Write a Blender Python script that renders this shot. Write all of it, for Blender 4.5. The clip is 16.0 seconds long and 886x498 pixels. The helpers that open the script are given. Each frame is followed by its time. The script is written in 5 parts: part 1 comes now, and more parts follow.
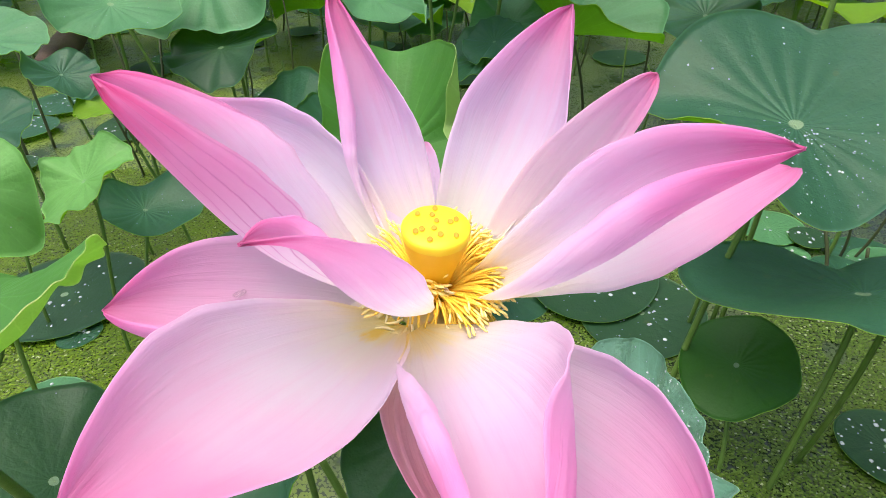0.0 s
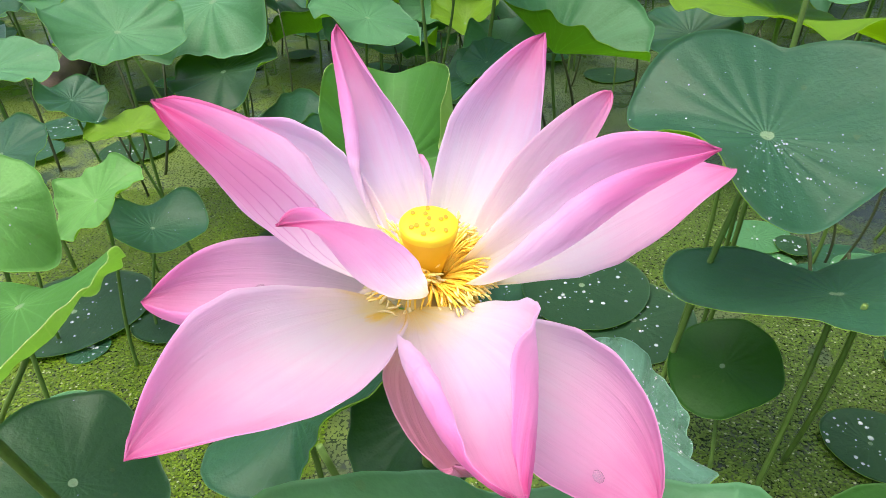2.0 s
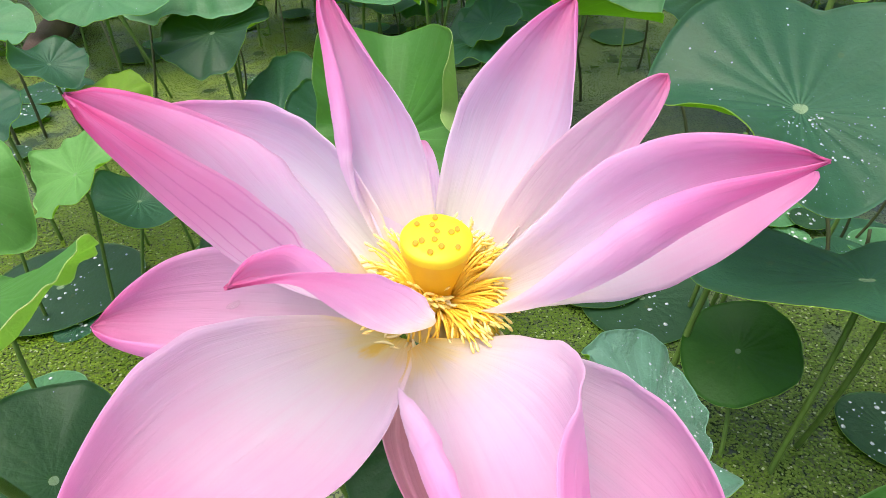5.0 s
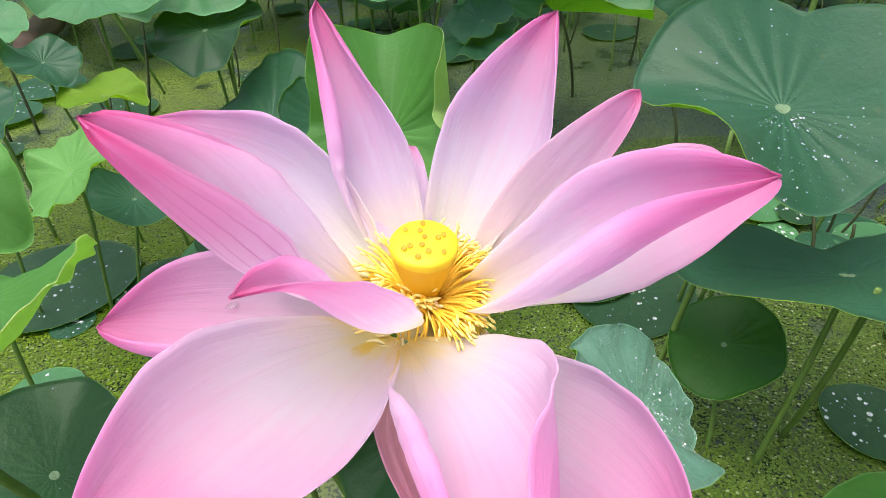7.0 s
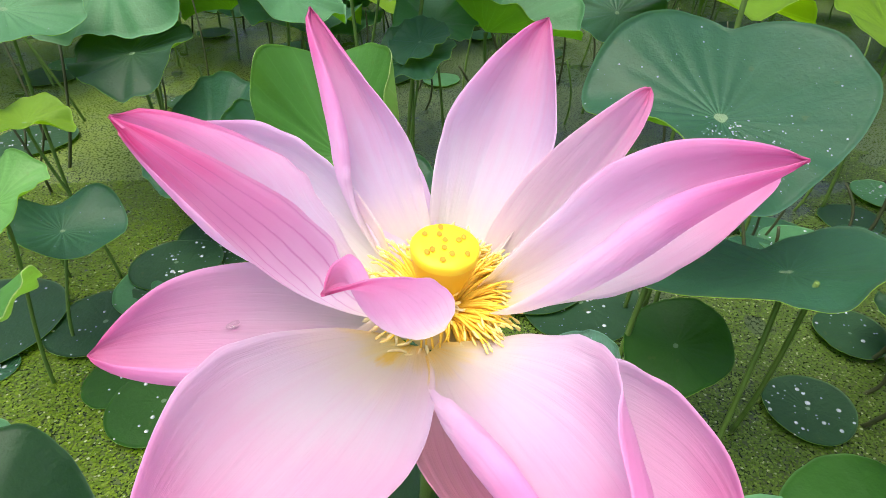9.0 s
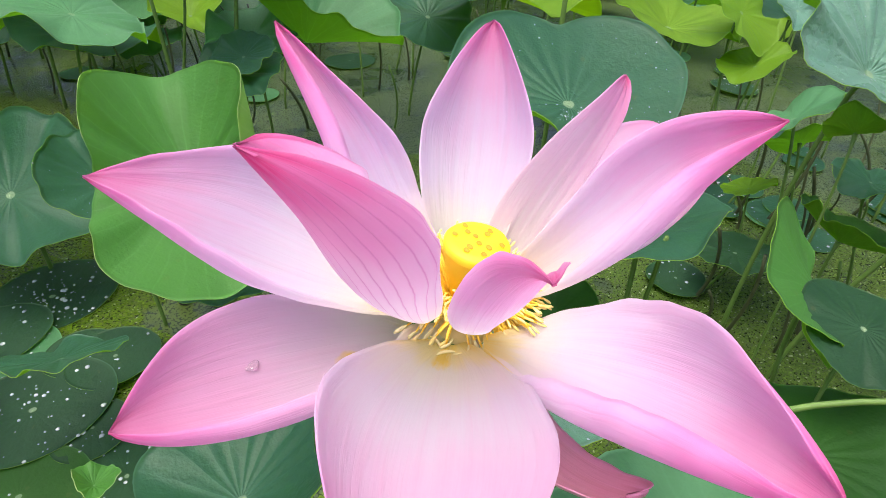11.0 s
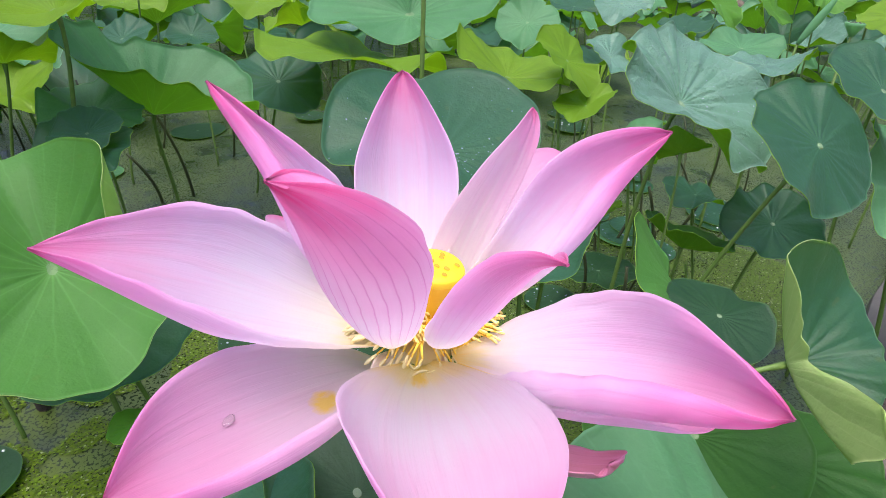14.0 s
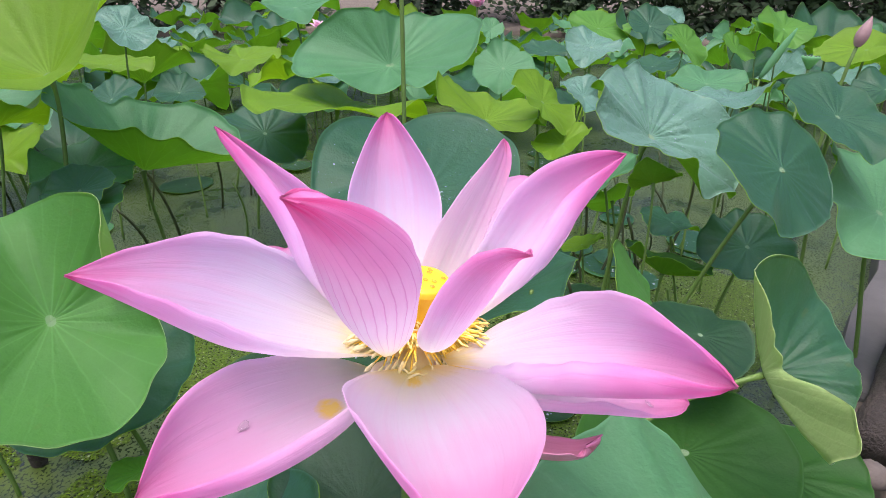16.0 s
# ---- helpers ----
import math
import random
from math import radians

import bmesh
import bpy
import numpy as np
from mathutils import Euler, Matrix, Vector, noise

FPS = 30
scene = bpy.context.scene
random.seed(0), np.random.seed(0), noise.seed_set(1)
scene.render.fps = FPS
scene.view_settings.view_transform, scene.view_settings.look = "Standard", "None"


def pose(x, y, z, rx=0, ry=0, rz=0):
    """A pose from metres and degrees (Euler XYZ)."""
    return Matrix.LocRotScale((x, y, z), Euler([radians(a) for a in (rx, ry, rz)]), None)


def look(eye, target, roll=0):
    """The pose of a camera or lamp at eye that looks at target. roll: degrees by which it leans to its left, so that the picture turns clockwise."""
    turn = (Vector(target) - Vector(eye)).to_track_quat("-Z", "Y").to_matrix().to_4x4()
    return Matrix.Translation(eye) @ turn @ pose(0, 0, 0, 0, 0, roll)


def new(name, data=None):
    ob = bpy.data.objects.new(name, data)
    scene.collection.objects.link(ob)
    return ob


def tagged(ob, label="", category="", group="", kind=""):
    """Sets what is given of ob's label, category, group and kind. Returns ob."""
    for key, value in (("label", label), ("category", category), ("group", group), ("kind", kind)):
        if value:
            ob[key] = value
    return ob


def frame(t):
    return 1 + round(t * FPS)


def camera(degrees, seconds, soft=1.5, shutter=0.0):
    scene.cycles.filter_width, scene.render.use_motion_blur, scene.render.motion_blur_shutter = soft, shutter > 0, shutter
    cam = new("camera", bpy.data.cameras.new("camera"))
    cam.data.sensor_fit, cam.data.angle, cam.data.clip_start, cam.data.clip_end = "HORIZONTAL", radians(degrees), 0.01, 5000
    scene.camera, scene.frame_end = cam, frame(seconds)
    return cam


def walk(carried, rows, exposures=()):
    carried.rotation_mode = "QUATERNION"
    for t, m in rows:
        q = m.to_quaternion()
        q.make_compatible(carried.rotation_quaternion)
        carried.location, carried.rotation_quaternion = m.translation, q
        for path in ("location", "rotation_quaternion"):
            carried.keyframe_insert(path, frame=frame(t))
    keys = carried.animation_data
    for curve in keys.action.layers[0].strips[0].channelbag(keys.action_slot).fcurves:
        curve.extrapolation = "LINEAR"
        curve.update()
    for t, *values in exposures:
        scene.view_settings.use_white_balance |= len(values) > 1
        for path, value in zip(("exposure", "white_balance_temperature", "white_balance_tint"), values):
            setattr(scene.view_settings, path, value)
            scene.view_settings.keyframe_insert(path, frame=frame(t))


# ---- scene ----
cam = camera(73.3, 16.0, soft=0.4)
PATH = [
    (0, (0.001, 0.013, 0.714), (-0.012, 1.64, -0.45), -1.0),
    (0.5, (0.0, -0.002, 0.722), (-0.008, 1.63, -0.434), -1.1),
    (1, (0.003, -0.019, 0.727), (-0.005, 1.627, -0.41), -1.4),
    (1.5, (0.004, -0.025, 0.728), (-0.004, 1.632, -0.392), -1.7),
    (2, (0.004, -0.026, 0.728), (-0.003, 1.635, -0.386), -1.8),
    (2.5, (0.004, -0.019, 0.728), (-0.004, 1.637, -0.395), -1.9),
    (3, (0.003, -0.007, 0.725), (-0.006, 1.637, -0.413), -1.8),
    (3.5, (0.001, 0.006, 0.721), (-0.002, 1.634, -0.441), -1.6),
    (4, (0.0, 0.016, 0.717), (-0.007, 1.632, -0.463), -1.7),
    (6.5, (0.001, 0.032, 0.723), (-0.004, 1.597, -0.521), -1.6),
    (7, (0.003, 0.019, 0.729), (0.014, 1.596, -0.502), -1.5),
    (7.5, (0.002, 0.01, 0.726), (0.037, 1.605, -0.48), -1.2),
    (8, (-0.001, 0.008, 0.724), (0.071, 1.624, -0.453), -0.7),
    (10.5, (-0.097, 0.042, 0.719), (0.549, 1.541, -0.435), 2.6),
    (11, (-0.11, 0.038, 0.72), (0.681, 1.48, -0.418), 2.9),
    (11.5, (-0.117, 0.04, 0.722), (0.793, 1.424, -0.4), 3.1),
    (12, (-0.125, 0.04, 0.719), (0.875, 1.378, -0.381), 3.1),
    (12.5, (-0.129, 0.045, 0.718), (0.94, 1.348, -0.359), 3.1),
    (13, (-0.134, 0.045, 0.716), (0.991, 1.327, -0.329), 3.1),
    (13.5, (-0.146, 0.043, 0.717), (1.024, 1.316, -0.289), 3.2),
    (14, (-0.154, 0.041, 0.718), (1.054, 1.311, -0.244), 2.9),
    (14.5, (-0.16, 0.039, 0.72), (1.074, 1.31, -0.208), 2.4),
    (15, (-0.167, 0.031, 0.718), (1.088, 1.308, -0.172), 1.8),
    (15.5, (-0.174, 0.023, 0.718), (1.095, 1.308, -0.14), 1.2),
    (16, (-0.177, 0.015, 0.721), (1.102, 1.31, -0.108), 0.7),
]
walk(cam, [(t, look(eye, target, roll)) for t, eye, target, roll in PATH], exposures=[(0, 0.76, 6520, 7), (1.5, 0.84, 6520, 6), (2.5, 0.84, 6520, 6), (4, 0.75, 6520, 7), (8, 0.75, 6520, 7), (11, 0.78, 6450, 8), (16, 0.72, 6080, 20)])

# ---- light ----
import itertools

world = bpy.data.worlds.new("sky")
scene.world = world
world.use_nodes = True
wn, wl = world.node_tree.nodes, world.node_tree.links
sky = wn.new("ShaderNodeTexSky")
sky.sky_type, sky.sun_disc = "NISHITA", False
sky.sun_elevation, sky.sun_rotation = radians(78), radians(255)
sky.air_density, sky.dust_density, sky.ozone_density = 1.0, 6.0, 0.6
wl.new(sky.outputs[0], wn["Background"].inputs[0])
wn["Background"].inputs[1].default_value = 0.15
sun = new("sun", bpy.data.lights.new("sun", "SUN"))
sun.data.energy, sun.data.angle, sun.data.color = 1.7, radians(60), (1.0, 0.96, 0.91)
# the sky's sun_rotation runs clockwise from +y
sun.matrix_world = look((math.sin(radians(255)) * 1.8, math.cos(radians(255)) * 1.8, 8.5), (0, 0, 0))
WATER = -0.06


# ---- materials ----
class Nodes:
    """A short way to write a node material."""

    def __init__(self, name):
        self.mat = bpy.data.materials.new(name)
        self.mat.use_nodes = True
        self.tree = self.mat.node_tree
        self.bsdf = self.tree.nodes["Principled BSDF"]
        self.out = self.tree.nodes["Material Output"]

    def add(self, kind, **values):
        n = self.tree.nodes.new("ShaderNode" + kind)
        for k, v in values.items():
            setattr(n, k, v)
        return n

    def link(self, a, b):
        self.tree.links.new(a, b)

    def put(self, socket, value):
        if isinstance(value, (int, float)):
            socket.default_value = value
        elif isinstance(value, tuple):
            socket.default_value = (*value, 1.0) if len(value) == 3 and socket.type == "RGBA" else value
        else:
            self.link(value, socket)

    def math(self, op, a, b=0.0, c=0.0):
        n = self.add("Math", operation=op)
        for s, v in zip(n.inputs, (a, b, c)):
            self.put(s, v)
        return n.outputs[0]

    def mix(self, fac, a, b, blend="MIX"):
        n = self.add("Mix", data_type="RGBA", blend_type=blend)
        self.put(n.inputs[0], fac)
        self.put(n.inputs[6], a)
        self.put(n.inputs[7], b)
        return n.outputs[2]

    def ramp(self, fac, stops, ease="LINEAR"):
        n = self.add("ValToRGB")
        n.color_ramp.interpolation = ease
        while len(n.color_ramp.elements) < len(stops):
            n.color_ramp.elements.new(0.5)
        for e, (at, col) in zip(n.color_ramp.elements, stops):
            e.position, e.color = at, (*col, 1.0) if isinstance(col, tuple) else (col, col, col, 1.0)
        self.put(n.inputs[0], fac)
        return n.outputs[0]

    def noise(self, vec, scale, detail=4.0, rough=0.55):
        n = self.add("TexNoise")
        n.inputs["Scale"].default_value, n.inputs["Detail"].default_value, n.inputs["Roughness"].default_value = scale, detail, rough
        if vec is not None:
            self.link(vec, n.inputs["Vector"])
        return n.outputs[0]

    def scaled(self, vec, s):
        n = self.add("Mapping")
        n.inputs["Scale"].default_value = s
        self.link(vec, n.inputs["Vector"])
        return n.outputs[0]

    def bump(self, height, strength, distance=0.001):
        n = self.add("Bump")
        n.inputs["Strength"].default_value, n.inputs["Distance"].default_value = strength, distance
        self.link(height, n.inputs["Height"])
        self.link(n.outputs[0], self.bsdf.inputs["Normal"])
        return n.outputs[0]

    def thin(self, colour, share, normal=None):
        """Lets light through, as a petal or a leaf does."""
        tr = self.add("BsdfTranslucent")
        self.put(tr.inputs[0], colour)
        if normal is not None:
            self.link(normal, tr.inputs[1])
        m = self.add("MixShader")
        m.inputs[0].default_value = share
        self.link(self.bsdf.outputs[0], m.inputs[1])
        self.link(tr.outputs[0], m.inputs[2])
        self.link(m.outputs[0], self.out.inputs[0])


def uv_parts(n):
    tc = n.add("TexCoord")
    sep = n.add("SeparateXYZ")
    n.link(tc.outputs["UV"], sep.inputs[0])
    return tc, sep.outputs[0], sep.outputs[1]


def petal_material(name, stops, vein_colour, vein_strength, vein_count, share, edge_pink, stain=None):
    """Colour runs from the claw (v = 0) to the tip (v = 1); veins run along the petal and meet at both ends."""
    n = Nodes(name)
    tc, u, v = uv_parts(n)
    rnd = n.add("ObjectInfo").outputs["Random"]
    blotch = n.noise(n.scaled(tc.outputs["UV"], (3, 1.4, 1)), 2.2, 3)
    shift = n.math("MULTIPLY_ADD", blotch, 0.16, -0.08)
    along = n.math("ADD", v, shift)
    base = n.ramp(along, stops, "EASE")
    side = n.math("ABSOLUTE", n.math("MULTIPLY_ADD", u, 2.0, -1.0))
    rim = n.math("MULTIPLY", n.math("POWER", side, 2.2), n.math("MULTIPLY", v, edge_pink))
    base = n.mix(rim, base, (0.91, 0.45, 0.73))
    wob = n.math("MULTIPLY_ADD", n.noise(n.scaled(tc.outputs["UV"], (2, 3, 1)), 2.0, 2), 0.022, u)
    stripe = n.math("ABSOLUTE", n.math("SUBTRACT", n.math("FRACT", n.math("MULTIPLY", n.math("ADD", wob, rnd), vein_count)), 0.5))
    line = n.math("SUBTRACT", 1.0, n.math("MULTIPLY", stripe, 11.0))
    line = n.math("MAXIMUM", line, 0.0)
    fade = n.math("MULTIPLY", n.math("MULTIPLY", v, n.math("SUBTRACT", 1.08, v)), 4.0)
    line = n.math("MULTIPLY", n.math("MINIMUM", line, 1.0), fade)
    fine = n.noise(n.scaled(tc.outputs["UV"], (60, 2.0, 1)), 3.0, 3)
    base = n.mix(n.math("MULTIPLY", n.math("SUBTRACT", fine, 0.42), n.math("MULTIPLY", v, 0.30)), base, (0.82, 0.36, 0.64))
    # soft uneven bands along the petal
    band = n.ramp(n.noise(n.scaled(tc.outputs["UV"], (11, 1.0, 1)), 1.6, 4), [(0.42, 0.0), (0.68, 1.0)])
    base = n.mix(n.math("MULTIPLY", band, n.math("MULTIPLY", v, 0.48)), base, (0.91, 0.46, 0.73))
    base = n.mix(n.math("MULTIPLY", line, vein_strength), base, vein_colour)
    if stain:
        # dusted with fallen pollen round one place
        su = n.math("DIVIDE", n.math("SUBTRACT", u, stain[0]), stain[2])
        sv = n.math("DIVIDE", n.math("SUBTRACT", v, stain[1]), stain[3])
        d = n.math("ADD", n.math("MULTIPLY", su, su), n.math("MULTIPLY", sv, sv))
        d = n.math("ADD", d, n.math("MULTIPLY_ADD", n.noise(tc.outputs["UV"], 28.0, 4), 1.6, -0.8))
        base = n.mix(n.ramp(d, [(0.2, 0.92), (1.2, 0.0)]), base, (0.92, 0.64, 0.10))
    n.put(n.bsdf.inputs["Base Color"], base)
    n.bsdf.inputs["Roughness"].default_value = 0.5
    n.bsdf.inputs["Specular IOR Level"].default_value = 0.3
    n.bsdf.inputs["Sheen Weight"].default_value = 0.12
    relief = n.math("ADD", n.math("MULTIPLY", line, -vein_strength), n.math("MULTIPLY", fine, 0.3))
    relief = n.math("ADD", relief, n.math("MULTIPLY", band, 0.9))
    nb = n.bump(relief, 0.35, 0.0006)
    # the light that comes through is tinted once by both faces together
    half = n.add("Gamma")
    n.link(base, half.inputs[0])
    half.inputs[1].default_value = 0.6
    n.thin(half.outputs[0], share, nb)
    return n.mat


PETAL_STOPS = [(0, (0.92, 0.7, 0.2)), (0.055, (0.92, 0.8, 0.44)), (0.13, (0.9, 0.84, 0.795)), (0.32, (0.865, 0.785, 0.912)), (0.6, (0.885, 0.655, 0.862)), (0.82, (0.905, 0.445, 0.732)), (0.95, (0.875, 0.245, 0.572)), (1, (0.805, 0.095, 0.392))]
PALE_STOPS = [(0.0, (0.93, 0.74, 0.26)), (0.06, (0.93, 0.84, 0.56)), (0.15, (0.91, 0.87, 0.80)), (0.42, (0.90, 0.81, 0.83)), (0.70, (0.90, 0.69, 0.82)), (0.90, (0.90, 0.47, 0.72)), (1.0, (0.84, 0.16, 0.42))]
DEEP_STOPS = [(0, (0.92, 0.7, 0.2)), (0.055, (0.9, 0.77, 0.5)), (0.16, (0.82, 0.73, 0.815)), (0.4, (0.835, 0.625, 0.822)), (0.7, (0.855, 0.485, 0.752)), (0.9, (0.815, 0.295, 0.592)), (1, (0.765, 0.145, 0.412))]
OUTER_STOPS = [(0, (0.95, 0.88, 0.72)), (0.08, (0.94, 0.89, 0.86)), (0.25, (0.925, 0.785, 0.912)), (0.56, (0.915, 0.625, 0.852)), (0.82, (0.905, 0.415, 0.732)), (0.95, (0.875, 0.225, 0.562)), (1, (0.805, 0.075, 0.352))]
CURL_STOPS = [(0, (0.96, 0.93, 0.84)), (0.22, (0.945, 0.905, 0.932)), (0.38, (0.935, 0.765, 0.912)), (0.6, (0.925, 0.565, 0.832)), (0.86, (0.905, 0.345, 0.672)), (1, (0.825, 0.105, 0.392))]
PETAL_IN = petal_material("petal_inner", PETAL_STOPS, (0.86, 0.50, 0.74), 0.09, 23.0, 0.70, 0.4)
LILAC_STOPS = [(0, (0.92, 0.7, 0.2)), (0.055, (0.92, 0.81, 0.46)), (0.14, (0.91, 0.86, 0.815)), (0.34, (0.85, 0.775, 0.932)), (0.62, (0.85, 0.685, 0.922)), (0.82, (0.885, 0.555, 0.832)), (0.95, (0.875, 0.295, 0.632)), (1, (0.805, 0.095, 0.392))]
PETAL_LILAC = petal_material("petal_inner_lilac", LILAC_STOPS, (0.84, 0.52, 0.78), 0.09, 23.0, 0.70, 0.25)
PETAL_STAINED = petal_material("petal_inner_stained", PETAL_STOPS, (0.86, 0.50, 0.74), 0.09, 23.0, 0.70, 0.4, stain=(0.5, 0.06, 0.11, 0.06))
PETAL_SPOTTED = petal_material("petal_inner_spotted", DEEP_STOPS, (0.86, 0.52, 0.78), 0.13, 23.0, 0.70, 0.08, stain=(0.60, 0.29, 0.085, 0.05))
PETAL_DEEP = petal_material("petal_inner_deep", DEEP_STOPS, (0.70, 0.38, 0.60), 0.14, 23.0, 0.70, 0.3)
PETAL_PALE = petal_material("petal_pale", PALE_STOPS, (0.84, 0.56, 0.72), 0.12, 21.0, 0.70, 0.15)
PETAL_OUT = petal_material("petal_outer", OUTER_STOPS, (0.80, 0.46, 0.72), 0.25, 13.0, 0.70, 0.08)
VEINED_STOPS = [(0, (0.96, 0.92, 0.86)), (0.12, (0.96, 0.92, 0.92)), (0.32, (0.96, 0.85, 0.93)), (0.6, (0.96, 0.73, 0.88)), (0.84, (0.94, 0.52, 0.76)), (0.95, (0.90, 0.30, 0.58)), (1, (0.82, 0.10, 0.36))]
PETAL_VEINED = petal_material("petal_outer_veined", VEINED_STOPS, (0.76, 0.34, 0.62), 0.8, 22.0, 0.85, 0.08)
PETAL_CURLED = petal_material("petal_outer_curled", CURL_STOPS, (0.84, 0.46, 0.70), 0.22, 16.0, 0.66, 0.08)
PETAL_FADED = petal_material("petal_faded", [(0.0, (0.78, 0.56, 0.46)), (0.3, (0.74, 0.44, 0.48)), (0.7, (0.70, 0.30, 0.38)), (1.0, (0.52, 0.10, 0.17))], (0.48, 0.12, 0.18), 0.16, 11.0, 0.25, 0.3)


def leaf_material(name, dark, light, rough, share, glow, vein, blue=0.0, wrinkle=0.15, ridge=0.7):
    """A lotus blade: veins fan from the navel to the rim. The UV is the flattened disc."""
    n = Nodes(name)
    tc, u, v = uv_parts(n)
    rnd = n.add("ObjectInfo").outputs["Random"]
    x, y = n.math("MULTIPLY_ADD", u, 2.0, -1.0), n.math("MULTIPLY_ADD", v, 2.0, -1.0)
    r = n.math("SQRT", n.math("ADD", n.math("MULTIPLY", x, x), n.math("MULTIPLY", y, y)))
    wob = n.noise(tc.outputs["UV"], 5.0, 2)
    ang = n.math("ADD", n.math("DIVIDE", n.math("ARCTAN2", y, x), 6.28319), n.math("MULTIPLY_ADD", wob, 0.02, rnd))
    f = n.math("ABSOLUTE", n.math("SUBTRACT", n.math("FRACT", n.math("MULTIPLY", ang, 21.0)), 0.5))
    line = n.math("MAXIMUM", n.math("SUBTRACT", 1.0, n.math("MULTIPLY", n.math("MULTIPLY", f, r), 30.0)), 0.0)
    line = n.math("MULTIPLY", line, n.math("SUBTRACT", 1.15, r))
    # finer veins fork off between the main ones further out
    between = n.math("SUBTRACT", 0.5, f)
    fork = n.math("MAXIMUM", n.math("SUBTRACT", 1.0, n.math("MULTIPLY", n.math("MULTIPLY", between, r), 30.0)), 0.0)
    fork = n.math("MULTIPLY", fork, n.ramp(r, [(0.45, 0.0), (0.75, 0.6)]))
    line = n.math("MAXIMUM", line, fork)
    navel = n.math("LESS_THAN", n.math("ADD", r, n.math("MULTIPLY_ADD", wob, 0.03, -0.015)), 0.045)
    big = n.noise(tc.outputs["Object"], 11.0, 5)
    small = n.noise(tc.outputs["Object"], 160.0, 3)
    mid = n.noise(tc.outputs["Object"], 38.0, 4)
    tone = n.math("ADD", n.math("MULTIPLY", big, 0.75), n.math("MULTIPLY", rnd, 0.35))
    tone = n.math("SUBTRACT", tone, 0.1)
    col = n.mix(tone, dark, light)
    col = n.mix(n.math("MULTIPLY", n.math("SUBTRACT", small, 0.35), 0.5), col, light)
    col = n.mix(n.ramp(mid, [(0.45, 0.0), (0.70, 0.35)]), col, dark)
    # the blade is a little darker midway between two veins, and paler in worn patches
    puff = n.math("SINE", n.math("MULTIPLY", f, 3.14159))
    col = n.mix(n.math("MULTIPLY", puff, 0.14), col, dark)
    bloom = n.ramp(n.noise(n.scaled(tc.outputs["Object"], (1.0, 1.0, 1.6)), 24.0, 6, 0.65), [(0.50, 0.0), (0.74, 1.0)])
    col = n.mix(n.math("MULTIPLY", bloom, 0.16), col, tuple(min(1.0, c * 1.5 + 0.03) for c in light))
    col = n.mix(n.math("MULTIPLY", line, vein * 1.5), col, tuple(min(1.0, c * 1.9 + 0.02) for c in light))
    # thin side veins that join the main ones in a net
    net = n.add("TexVoronoi", feature="DISTANCE_TO_EDGE")
    net.inputs["Scale"].default_value = 95.0
    n.link(tc.outputs["Object"], net.inputs["Vector"])
    mesh = n.ramp(net.outputs["Distance"], [(0.02, 1.0), (0.10, 0.0)])
    col = n.mix(n.math("MULTIPLY", mesh, 0.05), col, tuple(min(1.0, c * 1.8 + 0.02) for c in light))
    # the rim is a thin paler cord
    rim = n.ramp(r, [(0.982, 0.0), (0.992, 1.0)])
    col = n.mix(n.math("MULTIPLY", rim, 0.5), col, tuple(min(1.0, c * 1.6 + 0.06) for c in light))
    col = n.mix(n.math("MULTIPLY", navel, 0.8), col, (0.30, 0.42, 0.24))
    spots = n.math("GREATER_THAN", n.noise(tc.outputs["Object"], 55.0, 1), 0.74)
    col = n.mix(n.math("MULTIPLY", spots, 0.25), col, (0.16, 0.15, 0.05))
    n.put(n.bsdf.inputs["Base Color"], col)
    n.put(n.bsdf.inputs["Roughness"], n.math("MULTIPLY_ADD", big, 0.25, rough - 0.12))
    n.bsdf.inputs["Specular IOR Level"].default_value = 0.34
    n.bsdf.inputs["Sheen Weight"].default_value = blue * 0.7
    n.bsdf.inputs["Sheen Roughness"].default_value = 0.4
    n.bsdf.inputs["Sheen Tint"].default_value = (0.82, 0.95, 0.92, 1)
    rough_skin = n.math("ADD", n.math("MULTIPLY_ADD", mid, 0.8, n.math("MULTIPLY", small, 0.45)), n.math("MULTIPLY", big, 1.2))
    h = n.math("ADD", n.math("MULTIPLY", n.math("MULTIPLY", puff, n.math("MULTIPLY", r, n.math("SUBTRACT", 1.25, r))), ridge), rough_skin)
    h = n.math("SUBTRACT", h, n.math("MULTIPLY", mesh, 0.02))
    h = n.math("ADD", h, n.math("MULTIPLY", bloom, wrinkle))
    nb = n.bump(h, 0.6, 0.003)
    n.thin(n.mix(0.85, col, glow), share, nb)
    return n.mat


LEAF_TEAL = leaf_material("leaf_top_teal", (0.014, 0.068, 0.040), (0.042, 0.126, 0.084), 0.42, 0.42, (0.34, 0.62, 0.10), 0.10, 0.12)
# pale waxy green, its base colour lightened further to hold the sky's sheen
LEAF_SILVER = leaf_material("leaf_top_silver", (0.052, 0.158, 0.112), (0.215, 0.385, 0.310), 0.30, 0.36, (0.34, 0.62, 0.14), 0.14, 0.25, 2.2, 1.0)
LEAF_VEINED = leaf_material("leaf_top_veined", (0.050, 0.172, 0.038), (0.100, 0.252, 0.072), 0.50, 0.52, (0.42, 0.74, 0.14), 0.30, 0.05)
# deep olive, with the shade of overhung leaves put into the colour
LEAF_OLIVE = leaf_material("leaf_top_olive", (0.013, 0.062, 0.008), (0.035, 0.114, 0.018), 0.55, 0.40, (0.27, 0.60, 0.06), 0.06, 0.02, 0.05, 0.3)
